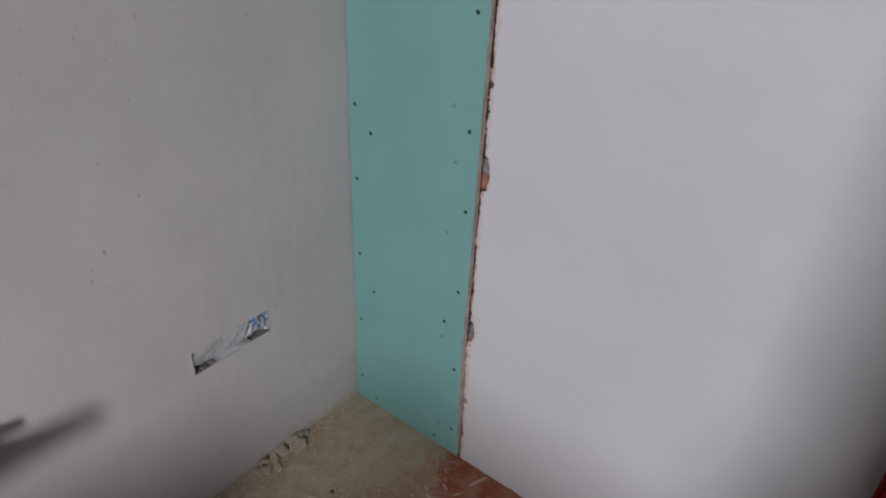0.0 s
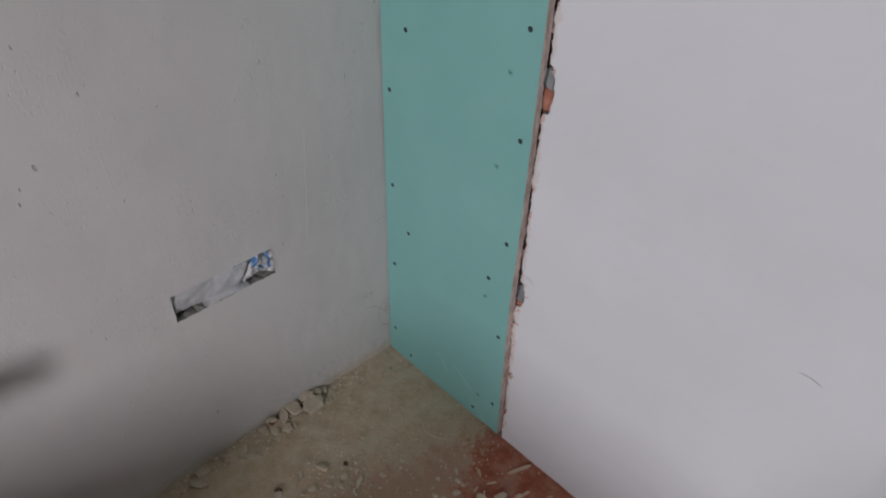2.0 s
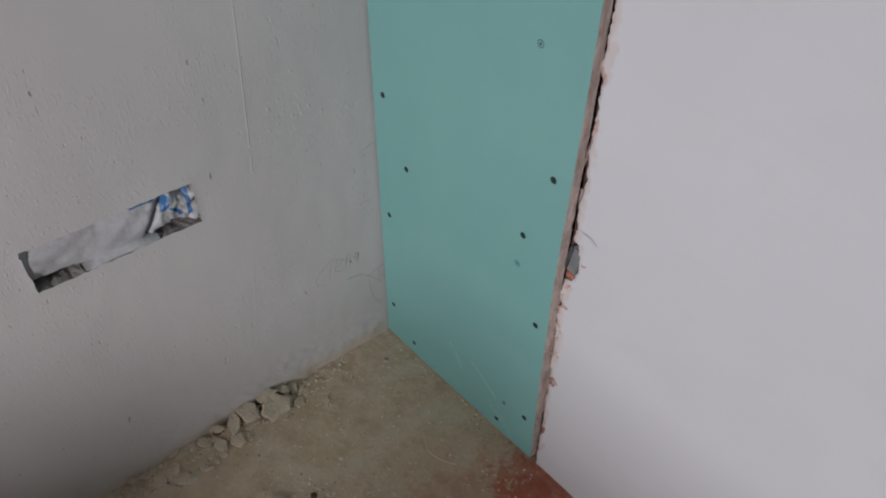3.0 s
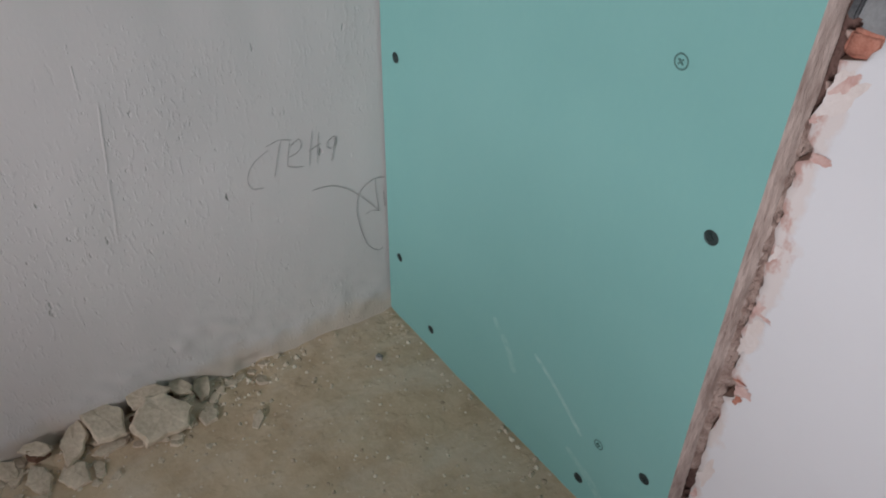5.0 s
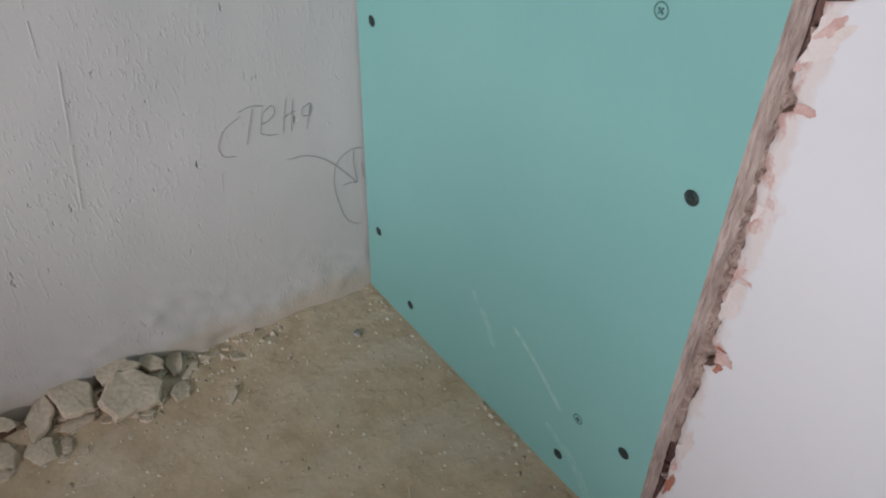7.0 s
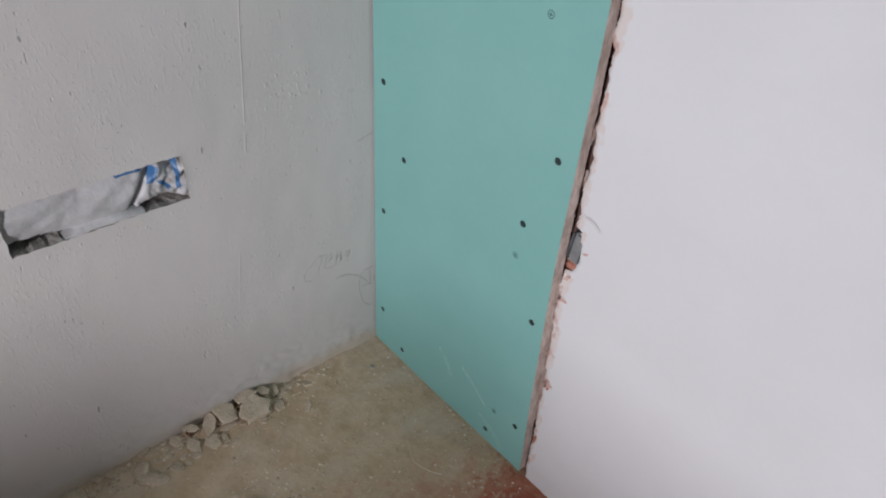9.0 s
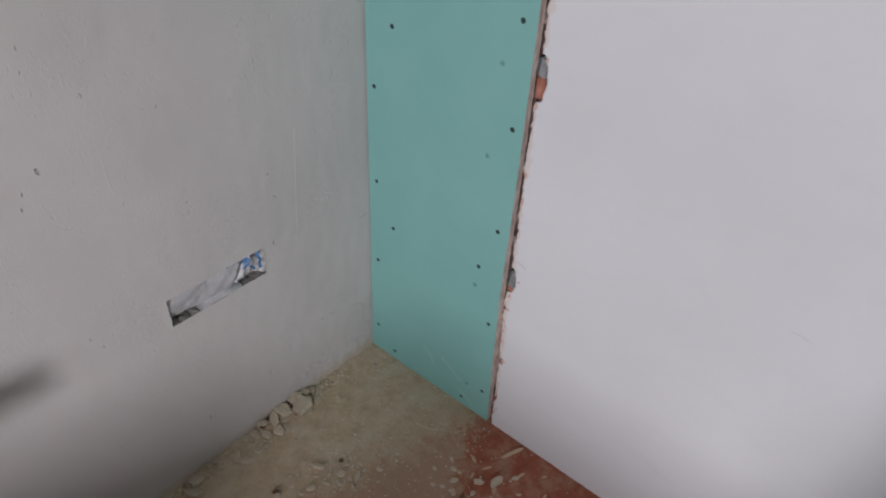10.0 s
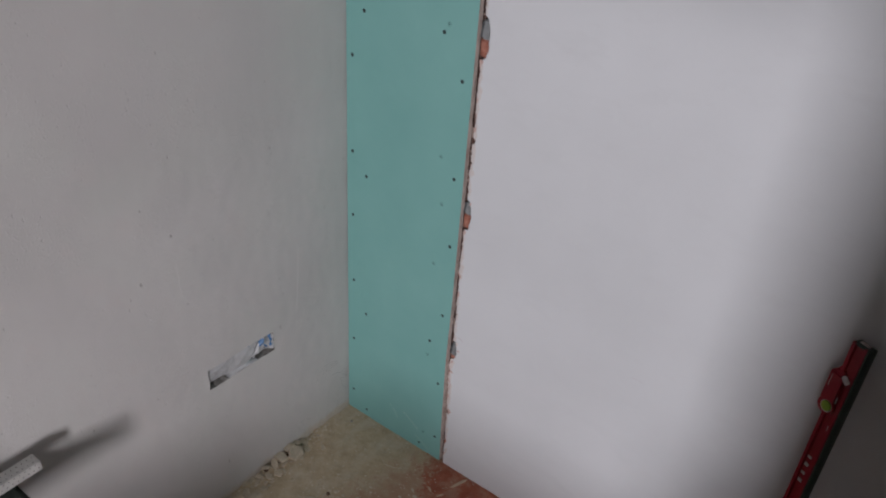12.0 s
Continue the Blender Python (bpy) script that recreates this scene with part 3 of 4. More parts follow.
    for k, (dx, z, long, wide, turn, mat) in enumerate(smears):
        cx, a0, n = edge(z) + dx, radians(turn), 30
        chip = bmesh.new()
        lift = 0.0004 + 0.00012 * (k % 4)
        rings = []
        for share in (1.0, 0.55):
            ring = []
            for i in range(n):
                a = i * math.tau / n
                r = share * max(0.12, 0.46 + 0.34 * noise.noise((math.cos(a) * 1.5 + k * 3, math.sin(a) * 1.5, k * 0.7)) + 0.17 * noise.noise((math.cos(a) * 5, math.sin(a) * 5 + k * 5, 2.0)))
                px, pz = long * r * math.cos(a), wide * r * math.sin(a)
                x, zz = cx + px * math.cos(a0) - pz * math.sin(a0), z + px * math.sin(a0) + pz * math.cos(a0)
                x = max(x, edge(zz) + 0.0002)
                ring.append(chip.verts.new((x, coat_face(x, zz) - lift, zz)))
            rings.append(ring)
        for i in range(n):
            chip.faces.new((rings[0][i], rings[0][(i + 1) % n], rings[1][(i + 1) % n], rings[1][i]))
        chip.faces.new(rings[1])
        part("plaster_smear", chip, mat, wall)
    # packing plates and bricks that show in the gouges
    for z0, z1, x1 in ((0.471, 0.520, 0.4275), (0.960, 0.999, 0.4275), (1.420, 1.466, 0.430)):
        tilt = Matrix.Translation((0.415, 0, z0)) @ Matrix.Rotation(radians(7), 4, "Y") @ Matrix.Translation((-0.415, 0, -z0))
        plate = bmesh.new()
        box(plate, 0.4085, x1, 0.004, 0.028, z0, z1, 0.0035, tilt)
        part("steel_plate", plate, STEEL, wall, "grey steel packing plate set in the gap")
        shim = bmesh.new()
        box(shim, 0.4035, 0.4083, 0.0055, 0.028, z0 + 0.002, z1 - 0.006, 0.0012, tilt)
        part("shim", shim, DARK_STEEL, wall, "dark steel shim beside the plate")
        lump = bmesh.new()
        box(lump, 0.408, x1 - 0.003, 0.0055, 0.029, z0 - (0.013 if z0 < 0.9 else 0.040), z0 - 0.0005, 0.0015)
        bmesh.ops.subdivide_edges(lump, edges=lump.edges[:], cuts=2, use_grid_fill=True)
        for v in lump.verts:
            v.co += 0.0013 * Vector((noise.noise(v.co * 190), noise.noise(v.co * 190 + Vector((5, 0, 0))), noise.noise(v.co * 190 + Vector((0, 5, 0)))))
        part("brick", lump, BRICK, wall, "broken orange-red brick corner", True)
    # old mortar that fills most of the gap
    fill = bmesh.new()
    def fill_at(k, z):
        wide = edge(z) - 0.0004 - board_side(z)
        share = (0.62 if z > 0.36 else 0.86) + 0.22 * noise.noise((z * 30, 7.0, 1.0)) + 0.16 * noise.noise((z * 110, 2.0, 1.0))
        rough = 0.0022 * noise.noise((k * 3, z * 90, 1.0)) + 0.0018 * noise.noise((k * 9, z * 260, 2.0))
        return Vector((board_side(z) + 0.0042 + k * (wide - 0.003) * min(1.0, share), 0.0105 + 0.009 * k + rough, z))

    grid(fill, [i / 8 for i in range(9)], zs, fill_at, lambda k, z: not any(a - 0.004 < z < b + 0.004 for a, b, deep in gouges[:3]) and not 0.420 < z < 0.470 and z > 0.135 and noise.noise((k * 1.3, z * 24, 6.0)) < (0.45 if 0.05 < z < 0.52 else -0.22))
    part("mortar_fill", fill, MORTAR, wall, "old crumbly mortar in the gap", True)
    # crumbs lodged in the gap
    crumbs = bmesh.new()
    for k in range(150):
        z = rng.uniform(0.0, 1.5)
        lump = bmesh.ops.create_icosphere(crumbs, subdivisions=1, radius=rng.uniform(0.0012, 0.0035))["verts"]
        at = Vector((rng.uniform(0.405, edge(z)), rng.uniform(0.012, 0.026), z))
        for v in lump:
            v.co = at + v.co * rng.uniform(0.6, 1.3)
    tagged(part("gap_crumbs", crumbs, BROKEN, wall, "mortar crumbs lodged in the gap"), kind="stuff")
    # small scuffs on the white
    for x0, z0, x1, z1, w in ((0.424, 0.549, 0.449, 0.541, 0.0045), (0.936, 0.701, 0.973, 0.698, 0.0016)):
        bm = bmesh.new()
        pts = smooth_line([(x0, 0, z0), ((x0 + x1) / 2, 0, (z0 + z1) / 2 + 0.003), (x1, 0, z1)], 5)
        stroke(bm, [(p.x, 0.003 - 0.0012 * noise.noise((p.x * 5, p.z * 4, 2.0)) - 0.0013, p.z) for p in pts], w, 0.0002, (0, -1, 0))
        part("scuff", bm, GREY_SCUFF, wall)


north_wall()


# ---- the green plasterboard strip ----
def plasterboard():
    bm = bmesh.new()
    zs = spaced((-0.003, HIGH - 0.01, 0.03))
    xs = [0.0, 0.1, 0.2, 0.3, 0.39, 1.0]
    front = grid(bm, range(6), zs, lambda k, z: Vector((0.003 + 0.0008 * noise.noise((z * 9, 1, 1)) if k == 0 else (xs[k] if k < 5 else board_side(z) - 0.0004), 0.0, z + (0.0025 * noise.noise((k * 2.7, 4, 4)) if z < 0.01 else 0.0))))
    made = bmesh.ops.extrude_face_region(bm, geom=bm.faces[:])["geom"]
    for v in [g for g in made if isinstance(g, bmesh.types.BMVert)]:
        v.co.y += 0.0125
    board = mesh_object("plasterboard", bm, GREEN)
    tagged(board, "green moisture-resistant plasterboard strip screwed upright in the corner", "plasterboard")
    edge = bmesh.new()
    fine = spaced((0.005, 1.6, 0.004), (1.6, HIGH - 0.01, 0.03))
    grid(edge, range(7), fine, lambda k, z: Vector((board_side(z) - 0.0004 + (0.0028 + 0.0024 * (1 - math.exp(-(z / 0.13) ** 2)) / (1 + math.exp((z - 0.52) * 30))) * (k / 6) ** 0.85 + min(1.0, k / 2) * (0.0008 * noise.noise((z * 60, k * 0.9, 3)) + 0.0007 * noise.noise((z * 190, k * 1.7, 8))), 0.0021 * k, z)))
    part("cut_edge", edge, GYPSUM, board, "torn brown-grey cut edge of the board", True)

    dark = [(0.026, 0.094), (0.028, 0.328), (0.028, 0.568), (0.025, 0.807), (0.024, 1.015), (0.024, 1.291), (0.024, 1.53), (0.087, 0.031), (0.080, 0.456), (0.076, 0.952),
            (0.064, 1.412), (0.376, 0.334), (0.371, 0.602), (0.376, 0.844), (0.371, 1.049), (0.371, 1.310), (0.381, 0.098), (0.320, 0.028), (0.333, 0.485), (0.310, 1.414), (0.37, 1.56)]
    pale = [(0.328, 0.428), (0.333, 0.090), (0.339, 0.963), (0.326, 1.098), (0.327, 0.767), (0.323, 1.435)]

    def screw_mesh(mat, name, r):
        s = bmesh.new()
        n = 16
        rings = []
        for radius, y in ((r * 1.12, -0.0002), (r, 0.0001 - 0.0006), (r * 0.86, -0.0002), (r * 0.5, -0.0005)):
            rings.append([s.verts.new((radius * math.cos(i * math.tau / n), y, radius * math.sin(i * math.tau / n))) for i in range(n)])
        for a, b in zip(rings, rings[1:]):
            for i in range(n):
                s.faces.new((a[i], a[(i + 1) % n], b[(i + 1) % n], b[i]))
        if mat is BLACK_SCREW:
            s.faces.new(rings[-1])
        else:
            bmesh.ops.delete(s, geom=rings[-1], context="VERTS")
        for turn in (0, 1):
            box(s, -r * 0.5, r * 0.5, -0.0011, -0.0004, -r * 0.11, r * 0.11, m=Matrix.Rotation(radians(40 + 90 * turn), 4, "Y"))
        ob = mesh_object(name, s, mat)
        return ob

    for kind, places, mat, r in (("screw", dark, BLACK_SCREW, 0.0047), ("screw", pale, TINTED_SCREW, 0.0046)):
        shared = None
        for i, (x, z) in enumerate(places):
            ob = screw_mesh(mat, kind, r) if shared is None else new(kind, shared)
            shared = ob.data
            ob.parent = board
            ob.matrix_basis = pose(x, -0.0002, z, 0, 37 * i, 0)
            tagged(ob, "black countersunk drywall screw" if mat is BLACK_SCREW else "dusty drywall screw with a cross slot")
    for points, w, mat in (([(0.247, 0.127), (0.270, 0.114), (0.295, 0.096), (0.314, 0.081)], 0.005, SCUFF), ([(0.322, 0.045), (0.345, 0.028), (0.362, 0.006)], 0.010, FAINT_SCUFF), ([(0.203, 0.116), (0.215, 0.100), (0.224, 0.082)], 0.009, FAINT_SCUFF), ([(0.190, 0.128), (0.198, 0.118)], 0.007, FAINT_SCUFF), ([(0.300, 0.052), (0.318, 0.044), (0.330, 0.036)], 0.007, FAINT_SCUFF)):
        bm = bmesh.new()
        stroke(bm, smooth_line([(x, -0.0003, z) for x, z in points], 6), w, 0.00005, (0, -1, 0))
        part("scuff", bm, mat, board, "pale scuff on the green paper")


plasterboard()


# ---- floor ----
def floor_height(x, y):
    h = 0.0016 * noise.noise((x * 9, y * 9, 0)) + 0.0011 * noise.noise((x * 34, y * 34, 3)) + 0.0005 * noise.noise((x * 110, y * 110, 5))
    off = max(0.0, x - SKEW * y)
    heap = math.exp(-((off - 0.010) / 0.022) ** 2) * (math.exp(-((y + 0.335) / 0.085) ** 2) + 0.55 * math.exp(-((y + 0.52) / 0.09) ** 2))
    h += 0.014 * heap * (0.8 + 0.8 * noise.noise((x * 40, y * 40, 6))) + 0.012 * heap * max(0.0, noise.noise((x * 90, y * 90, 9)))
    return h + 0.007 * math.exp(-off / 0.03) * (0.5 + noise.noise((y * 18, 2, 2)) + 0.5 * noise.noise((y * 75, x * 30, 6)))


def floor():
    bm = bmesh.new()
    grid(bm, spaced((-0.14, 0.75, 0.006), (0.75, EAST + 0.05, 0.06)), spaced((SOUTH - 0.05, -0.75, 0.06), (-0.75, 0.035, 0.006)), lambda x, y: Vector((x, y, floor_height(x, y))))
    tagged(mesh_object("floor", bm, FLOOR, True), "dusty beige cement floor with a bared red-brown painted area", "floor", kind="structure")
    slab = bmesh.new()
    box(slab, FAR_WEST - 0.2, FAR_EAST + 0.2, FAR - 0.3, 0.3, -0.2, -0.012)
    tagged(mesh_object("floor_slab", slab, OTHER_WALL), "floor slab under the dust", "floor", kind="structure")


floor()


# ---- the rest of the room ----
def room():
    def walls(name, label, boxes, mat=OTHER_WALL):
        bm = bmesh.new()
        for b in boxes:
            box(bm, *b)
        tagged(mesh_object(name, bm, mat), label, "wall", kind="structure")

    # added partition: jambs, lintel and parapet steps mask the window light
    walls("light_shaping_partition", "unseen partition whose stepped opening shapes the daylight", [
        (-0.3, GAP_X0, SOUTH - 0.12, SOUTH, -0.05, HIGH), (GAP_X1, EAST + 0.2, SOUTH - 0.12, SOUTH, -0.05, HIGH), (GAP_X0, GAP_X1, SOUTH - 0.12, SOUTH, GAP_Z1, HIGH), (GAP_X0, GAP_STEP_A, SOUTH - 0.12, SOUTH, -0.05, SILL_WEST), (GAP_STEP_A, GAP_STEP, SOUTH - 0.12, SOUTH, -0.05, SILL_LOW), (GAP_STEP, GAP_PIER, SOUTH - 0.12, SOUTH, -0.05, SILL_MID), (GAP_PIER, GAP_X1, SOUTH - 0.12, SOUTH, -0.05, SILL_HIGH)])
    # unseen wall, paler than the others to fill the white wall's right side
    walls("wall_east", "unseen pale plastered wall that bounces fill light", [(EAST, EAST + 0.2, SOUTH, 0.03, -0.05, HIGH)], EAST_FILL_WALL)
    walls("far_wall_south", "plastered wall with a window opening", [
        (FAR_WEST, WIN_X0, FAR - 0.25, FAR, -0.05, HIGH), (WIN_X1, FAR_EAST, FAR - 0.25, FAR, -0.05, HIGH), (WIN_X0, WIN_X1, FAR - 0.25, FAR, -0.05, WIN_Z0), (WIN_X0, WIN_X1, FAR - 0.25, FAR, WIN_Z1, HIGH)])
    walls("far_wall_west", "plain plastered wall", [(FAR_WEST - 0.15, FAR_WEST, FAR - 0.25, SOUTH, -0.05, HIGH)])
    walls("far_wall_east", "plain plastered wall", [(FAR_EAST, FAR_EAST + 0.15, FAR - 0.25, SOUTH, -0.05, HIGH)])
    walls("far_wall_north", "plain plastered wall beside the opening", [(FAR_WEST, -0.3, SOUTH - 0.12, SOUTH, -0.05, HIGH), (EAST + 0.2, FAR_EAST, SOUTH - 0.12, SOUTH, -0.05, HIGH)])
    bm = bmesh.new()
    box(bm, FAR_WEST - 0.2, FAR_EAST + 0.2, FAR - 0.3, 0.3, HIGH, HIGH + 0.15)
    tagged(mesh_object("ceiling", bm, CEILING), "plain white ceiling", "ceiling", kind="structure")
    bm = bmesh.new()
    for x0, x1, z0, z1 in ((WIN_X0, WIN_X0 + 0.06, WIN_Z0, WIN_Z1), (WIN_X1 - 0.06, WIN_X1, WIN_Z0, WIN_Z1), (WIN_X0 + 0.06, WIN_X1 - 0.06, WIN_Z0, WIN_Z0 + 0.06), (WIN_X0 + 0.06, WIN_X1 - 0.06, WIN_Z1 - 0.06, WIN_Z1)):
        box(bm, x0, x1, FAR - 0.22, FAR - 0.15, z0, z1, 0.006)
    tagged(mesh_object("window_1", bm, FRAME), "white window frame", "window", kind="structure")


room()


# ---- rubble ----
def chunk_mesh(seed, flat):
    """A broken slab about one unit across: a ragged many-cornered outline, an uneven flat top and undercut sides."""
    rng = random.Random(seed)
    corners = rng.choice((5, 6, 6, 7))
    angles = sorted((i + rng.uniform(-0.32, 0.32)) * math.tau / corners for i in range(corners))
    rim = [Vector((0.5 * rng.uniform(0.78, 1.08) * math.cos(a), 0.42 * rng.uniform(0.78, 1.08) * math.sin(a), 0)) for a in angles]
    outline = []
    for p, q in zip(rim, rim[1:] + rim[:1]):
        for k in range(4):
            side = (q - p).cross(Vector((0, 0, 1))).normalized()
            outline.append(p.lerp(q, k / 4) + side * (rng.uniform(-0.03, 0.03) if k else 0.0))
    bm = bmesh.new()
    slope = Vector((rng.uniform(-0.25, 0.25), rng.uniform(-0.25, 0.25), 0))
    rings = []
    for share, high in ((0.86, 0.0), (1.0, 0.35), (0.97, 0.82), (0.90, 0.98), (0.55, 1.0)):
        ring = []
        for i, p in enumerate(outline):
            z = high * (1 + slope.dot(p)) + (0.09 * noise.noise(p * 6 + Vector((seed, high * 3, 0))) if high else 0.0)
            wide = share * (1 + 0.05 * noise.noise((i * 0.9, high * 4, seed * 1.3)))
            ring.append(bm.verts.new((p.x * wide, p.y * wide, z * flat)))
        rings.append(ring)
    n = len(outline)
    for a, b in zip(rings, rings[1:]):
        for i in range(n):
            bm.faces.new((a[i], a[(i + 1) % n], b[(i + 1) % n], b[i]))
    tip = bm.verts.new((0.05 * rng.uniform(-1, 1), 0.05 * rng.uniform(-1, 1), flat * rng.uniform(0.95, 1.12)))
    for i in range(n):
        bm.faces.new((rings[-1][i], rings[-1][(i + 1) % n], tip))
    bm.faces.new(rings[0][::-1])
    return bm


def lay(name, label, group, category, mat, rows, flat, seed):
    """rows: x, y, length, width, turn and, for a piece that lies on others, its lift and lean."""
    for i, (x, y, length, width, turn, *lift) in enumerate(rows):
        ob = mesh_object(name, chunk_mesh(seed + i, flat), mat)
        for v in ob.data.vertices:
            v.co = (v.co.x * length, v.co.y * width / 0.84, v.co.z * (length * width) ** 0.5)
        lean = lift[1] if len(lift) > 1 else (i * 31 % 15) + 9 if lift else (i * 31 % 19) - 9
        ob.matrix_basis = pose(x, y, floor_height(x, y) - 0.0012 + (lift[0] if lift else 0.0), (i * 53 % 19) - 9, lean, 0) @ pose(0, 0, 0, 0, 0, turn)
        tagged(ob, label, category, group)


lay("plaster_chunk", "broken pale plaster chunk lying along the wall foot", "plaster rubble", "rubble", CHUNK, [
    (0.021, -0.284, 0.076, 0.053, 86, 0.007, 27), (-0.002, -0.290, 0.050, 0.032, 71, 0.012, 20), (0.001, -0.257, 0.032, 0.022, 32, 0.010), (0.002, -0.236, 0.032, 0.020, 164, 0.005),
    (0.004, -0.334, 0.056, 0.040, 23, 0.007), (0.007, -0.362, 0.046, 0.025, 150, 0.006), (0.031, -0.372, 0.036, 0.030, 50, 0.001), (0.021, -0.399, 0.036, 0.024, 11, 0.001),
    (0.023, -0.336, 0.036, 0.014, 87, 0.002), (0.035, -0.243, 0.027, 0.021, 154), (0.001, -0.393, 0.033, 0.017, 53, 0.009), (-0.002, -0.421, 0.028, 0.020, 14, 0.003), (0.010, -0.312, 0.026, 0.018, 120, 0.003),
    (0.042, -0.440, 0.030, 0.022, 40), (0.040, -0.480, 0.056, 0.024, 55), (0.016, -0.490, 0.042, 0.026, 130), (0.018, -0.535, 0.024, 0.020, 0),
    (-0.002, -0.592, 0.044, 0.036, 70), (0.020, -0.612, 0.054, 0.024, 40), (0.012, -0.440, 0.022, 0.018, 15)], 0.21, 100)
lay("plaster_fragment", "small broken plaster fragment on the dusty floor", "plaster rubble", "rubble", CHUNK, [
    (0.022, -0.178, 0.023, 0.014, 170), (0.068, -0.203, 0.024, 0.015, 137), (0.031, -0.264, 0.024, 0.018, 26), (0.040, -0.281, 0.022, 0.017, 79), (0.034, -0.351, 0.018, 0.012, 0),
    (0.042, -0.351, 0.014, 0.012, 10), (0.050, -0.357, 0.013, 0.010, 70), (0.054, -0.340, 0.014, 0.011, 120), (0.047, -0.281, 0.018, 0.012, 40), (0.070, -0.256, 0.010, 0.009, 0),
    (0.008, -0.208, 0.020, 0.010, 80), (0.024, -0.528, 0.014, 0.010, 60), (0.044, -0.422, 0.016, 0.012, 100),
    (0.018, -0.322, 0.016, 0.012, 10), (0.030, -0.312, 0.014, 0.010, 75), (0.060, -0.300, 0.009, 0.008, 0), (0.000, -0.355, 0.018, 0.014, 20), (0.005, -0.565, 0.016, 0.012, 90), (0.002, -0.166, 0.016, 0.009, 85), (0.004, -0.182, 0.013, 0.010, 60), (0.000, -0.150, 0.011, 0.008, 95), (0.006, -0.196, 0.015, 0.010, 120), (0.011, -0.221, 0.017, 0.012, 30)], 0.24, 200)
heap = random.Random(77)
lay("plaster_fragment", "small broken plaster fragment heaped along the wall foot", "plaster rubble", "rubble", CHUNK, [
    (abs(heap.gauss(0.012, 0.016)) - 0.035 * u, -u, heap.uniform(0.010, 0.026), heap.uniform(0.008, 0.018), heap.uniform(0, 180)) for u in [heap.uniform(0.21, 0.46) for _ in range(34)] + [heap.uniform(0.42, 0.66) for _ in range(26)]], 0.28, 600)
lay("plaster_flake", "thin plaster flake fallen on the floor", "fallen flakes", "rubble", CHUNK, [(x, y, 1.25 * a, 1.1 * b, c) for x, y, a, b, c in [
    (0.182, -0.377, 0.030, 0.016, 20), (0.238, -0.354, 0.020, 0.015, 70), (0.275, -0.338, 0.030, 0.016, 120), (0.296, -0.286, 0.017, 0.013, 30), (0.224, -0.308, 0.013, 0.010, 0),
    (0.163, -0.424, 0.022, 0.012, 150), (0.212, -0.427, 0.018, 0.014, 60), (0.170, -0.496, 0.020, 0.016, 90), (0.228, -0.330, 0.014, 0.011, 45), (0.205, -0.345, 0.016, 0.009, 100),
    (0.499, -0.157, 0.026, 0.016, 35), (0.530, -0.128, 0.034, 0.022, 80), (0.300, -0.225, 0.010, 0.008, 0), (0.421, -0.232, 0.014, 0.010, 20), (0.250, -0.375, 0.016, 0.012, 10), (0.56, -0.09, 0.018, 0.010, 50),
    (0.262, -0.350, 0.012, 0.009, 15), (0.244, -0.322, 0.013, 0.010, 85), (0.216, -0.372, 0.015, 0.010, 130), (0.196, -0.398, 0.013, 0.009, 40), (0.252, -0.304, 0.011, 0.008, 10), (0.270, -0.312, 0.012, 0.010, 65),
    (0.190, -0.356, 0.011, 0.008, 100), (0.230, -0.395, 0.014, 0.010, 25), (0.176, -0.448, 0.014, 0.010, 75), (0.284, -0.362, 0.013, 0.009, 140), (0.148, -0.392, 0.012, 0.008, 55), (0.205, -0.452, 0.015, 0.011, 5),
    (0.432, -0.168, 0.016, 0.011, 20), (0.452, -0.192, 0.020, 0.012, 70), (0.410, -0.150, 0.012, 0.009, 110), (0.470, -0.218, 0.018, 0.012, 140), (0.440, -0.222, 0.013, 0.010, 35), (0.505, -0.190, 0.016, 0.011, 85), (0.395, -0.196, 0.012, 0.009, 10), (0.520, -0.232, 0.020, 0.013, 60)]], 0.36, 300)
lay("brick_fragment", "dark red-brown brick crumb on the dusty floor", "fallen flakes", "rubble", DARK_CHUNK, [
    (0.212, -0.330, 0.014, 0.012, 20), (0.160, -0.486, 0.022, 0.012, 60), (0.014, -0.306, 0.016, 0.010, 40), (0.493, -0.215, 0.026, 0.012, 95), (0.004, -0.394, 0.028, 0.014, 61, 0.004)], 0.5, 400)
lay("wood_splinter", "pale wood splinter lying on the red floor", "splinters", "splinter", SPLINTER, [
    (0.451, -0.113, 0.030, 0.010, 150), (0.512, -0.038, 0.075, 0.011, 66), (0.490, -0.112, 0.028, 0.007, 55), (0.475, -0.150, 0.020, 0.006, 100), (0.540, -0.150, 0.022, 0.012, 120), (0.565, -0.075, 0.026, 0.008, 70), (0.610, -0.040, 0.018, 0.006, 60), (0.445, -0.165, 0.018, 0.010, 5), (0.590, -0.120, 0.016, 0.009, 40), (0.425, -0.105, 0.012, 0.007, 160), (0.640, -0.085, 0.020, 0.008, 95)], 0.22, 500)


lay("pebble", "small dark grey pebble half sunk in the dust", "", "pebble", SLOT, [(0.066, -0.056, 0.013, 0.010, 0)], 0.4, 450)


def bent_fibre():
    bm = bmesh.new()
    pts = smooth_line([(0.258, -0.118, 0.004), (0.280, -0.128, 0.005), (0.308, -0.122, 0.005), (0.331, -0.108, 0.004)], 6)
    stroke(bm, pts, 0.0022, 0.0014, (0, 0, 1))
    tagged(mesh_object("bent_strip", bm, CHUNK, True), "thin pale curved strip of fibre on the floor", "strip")


bent_fibre()


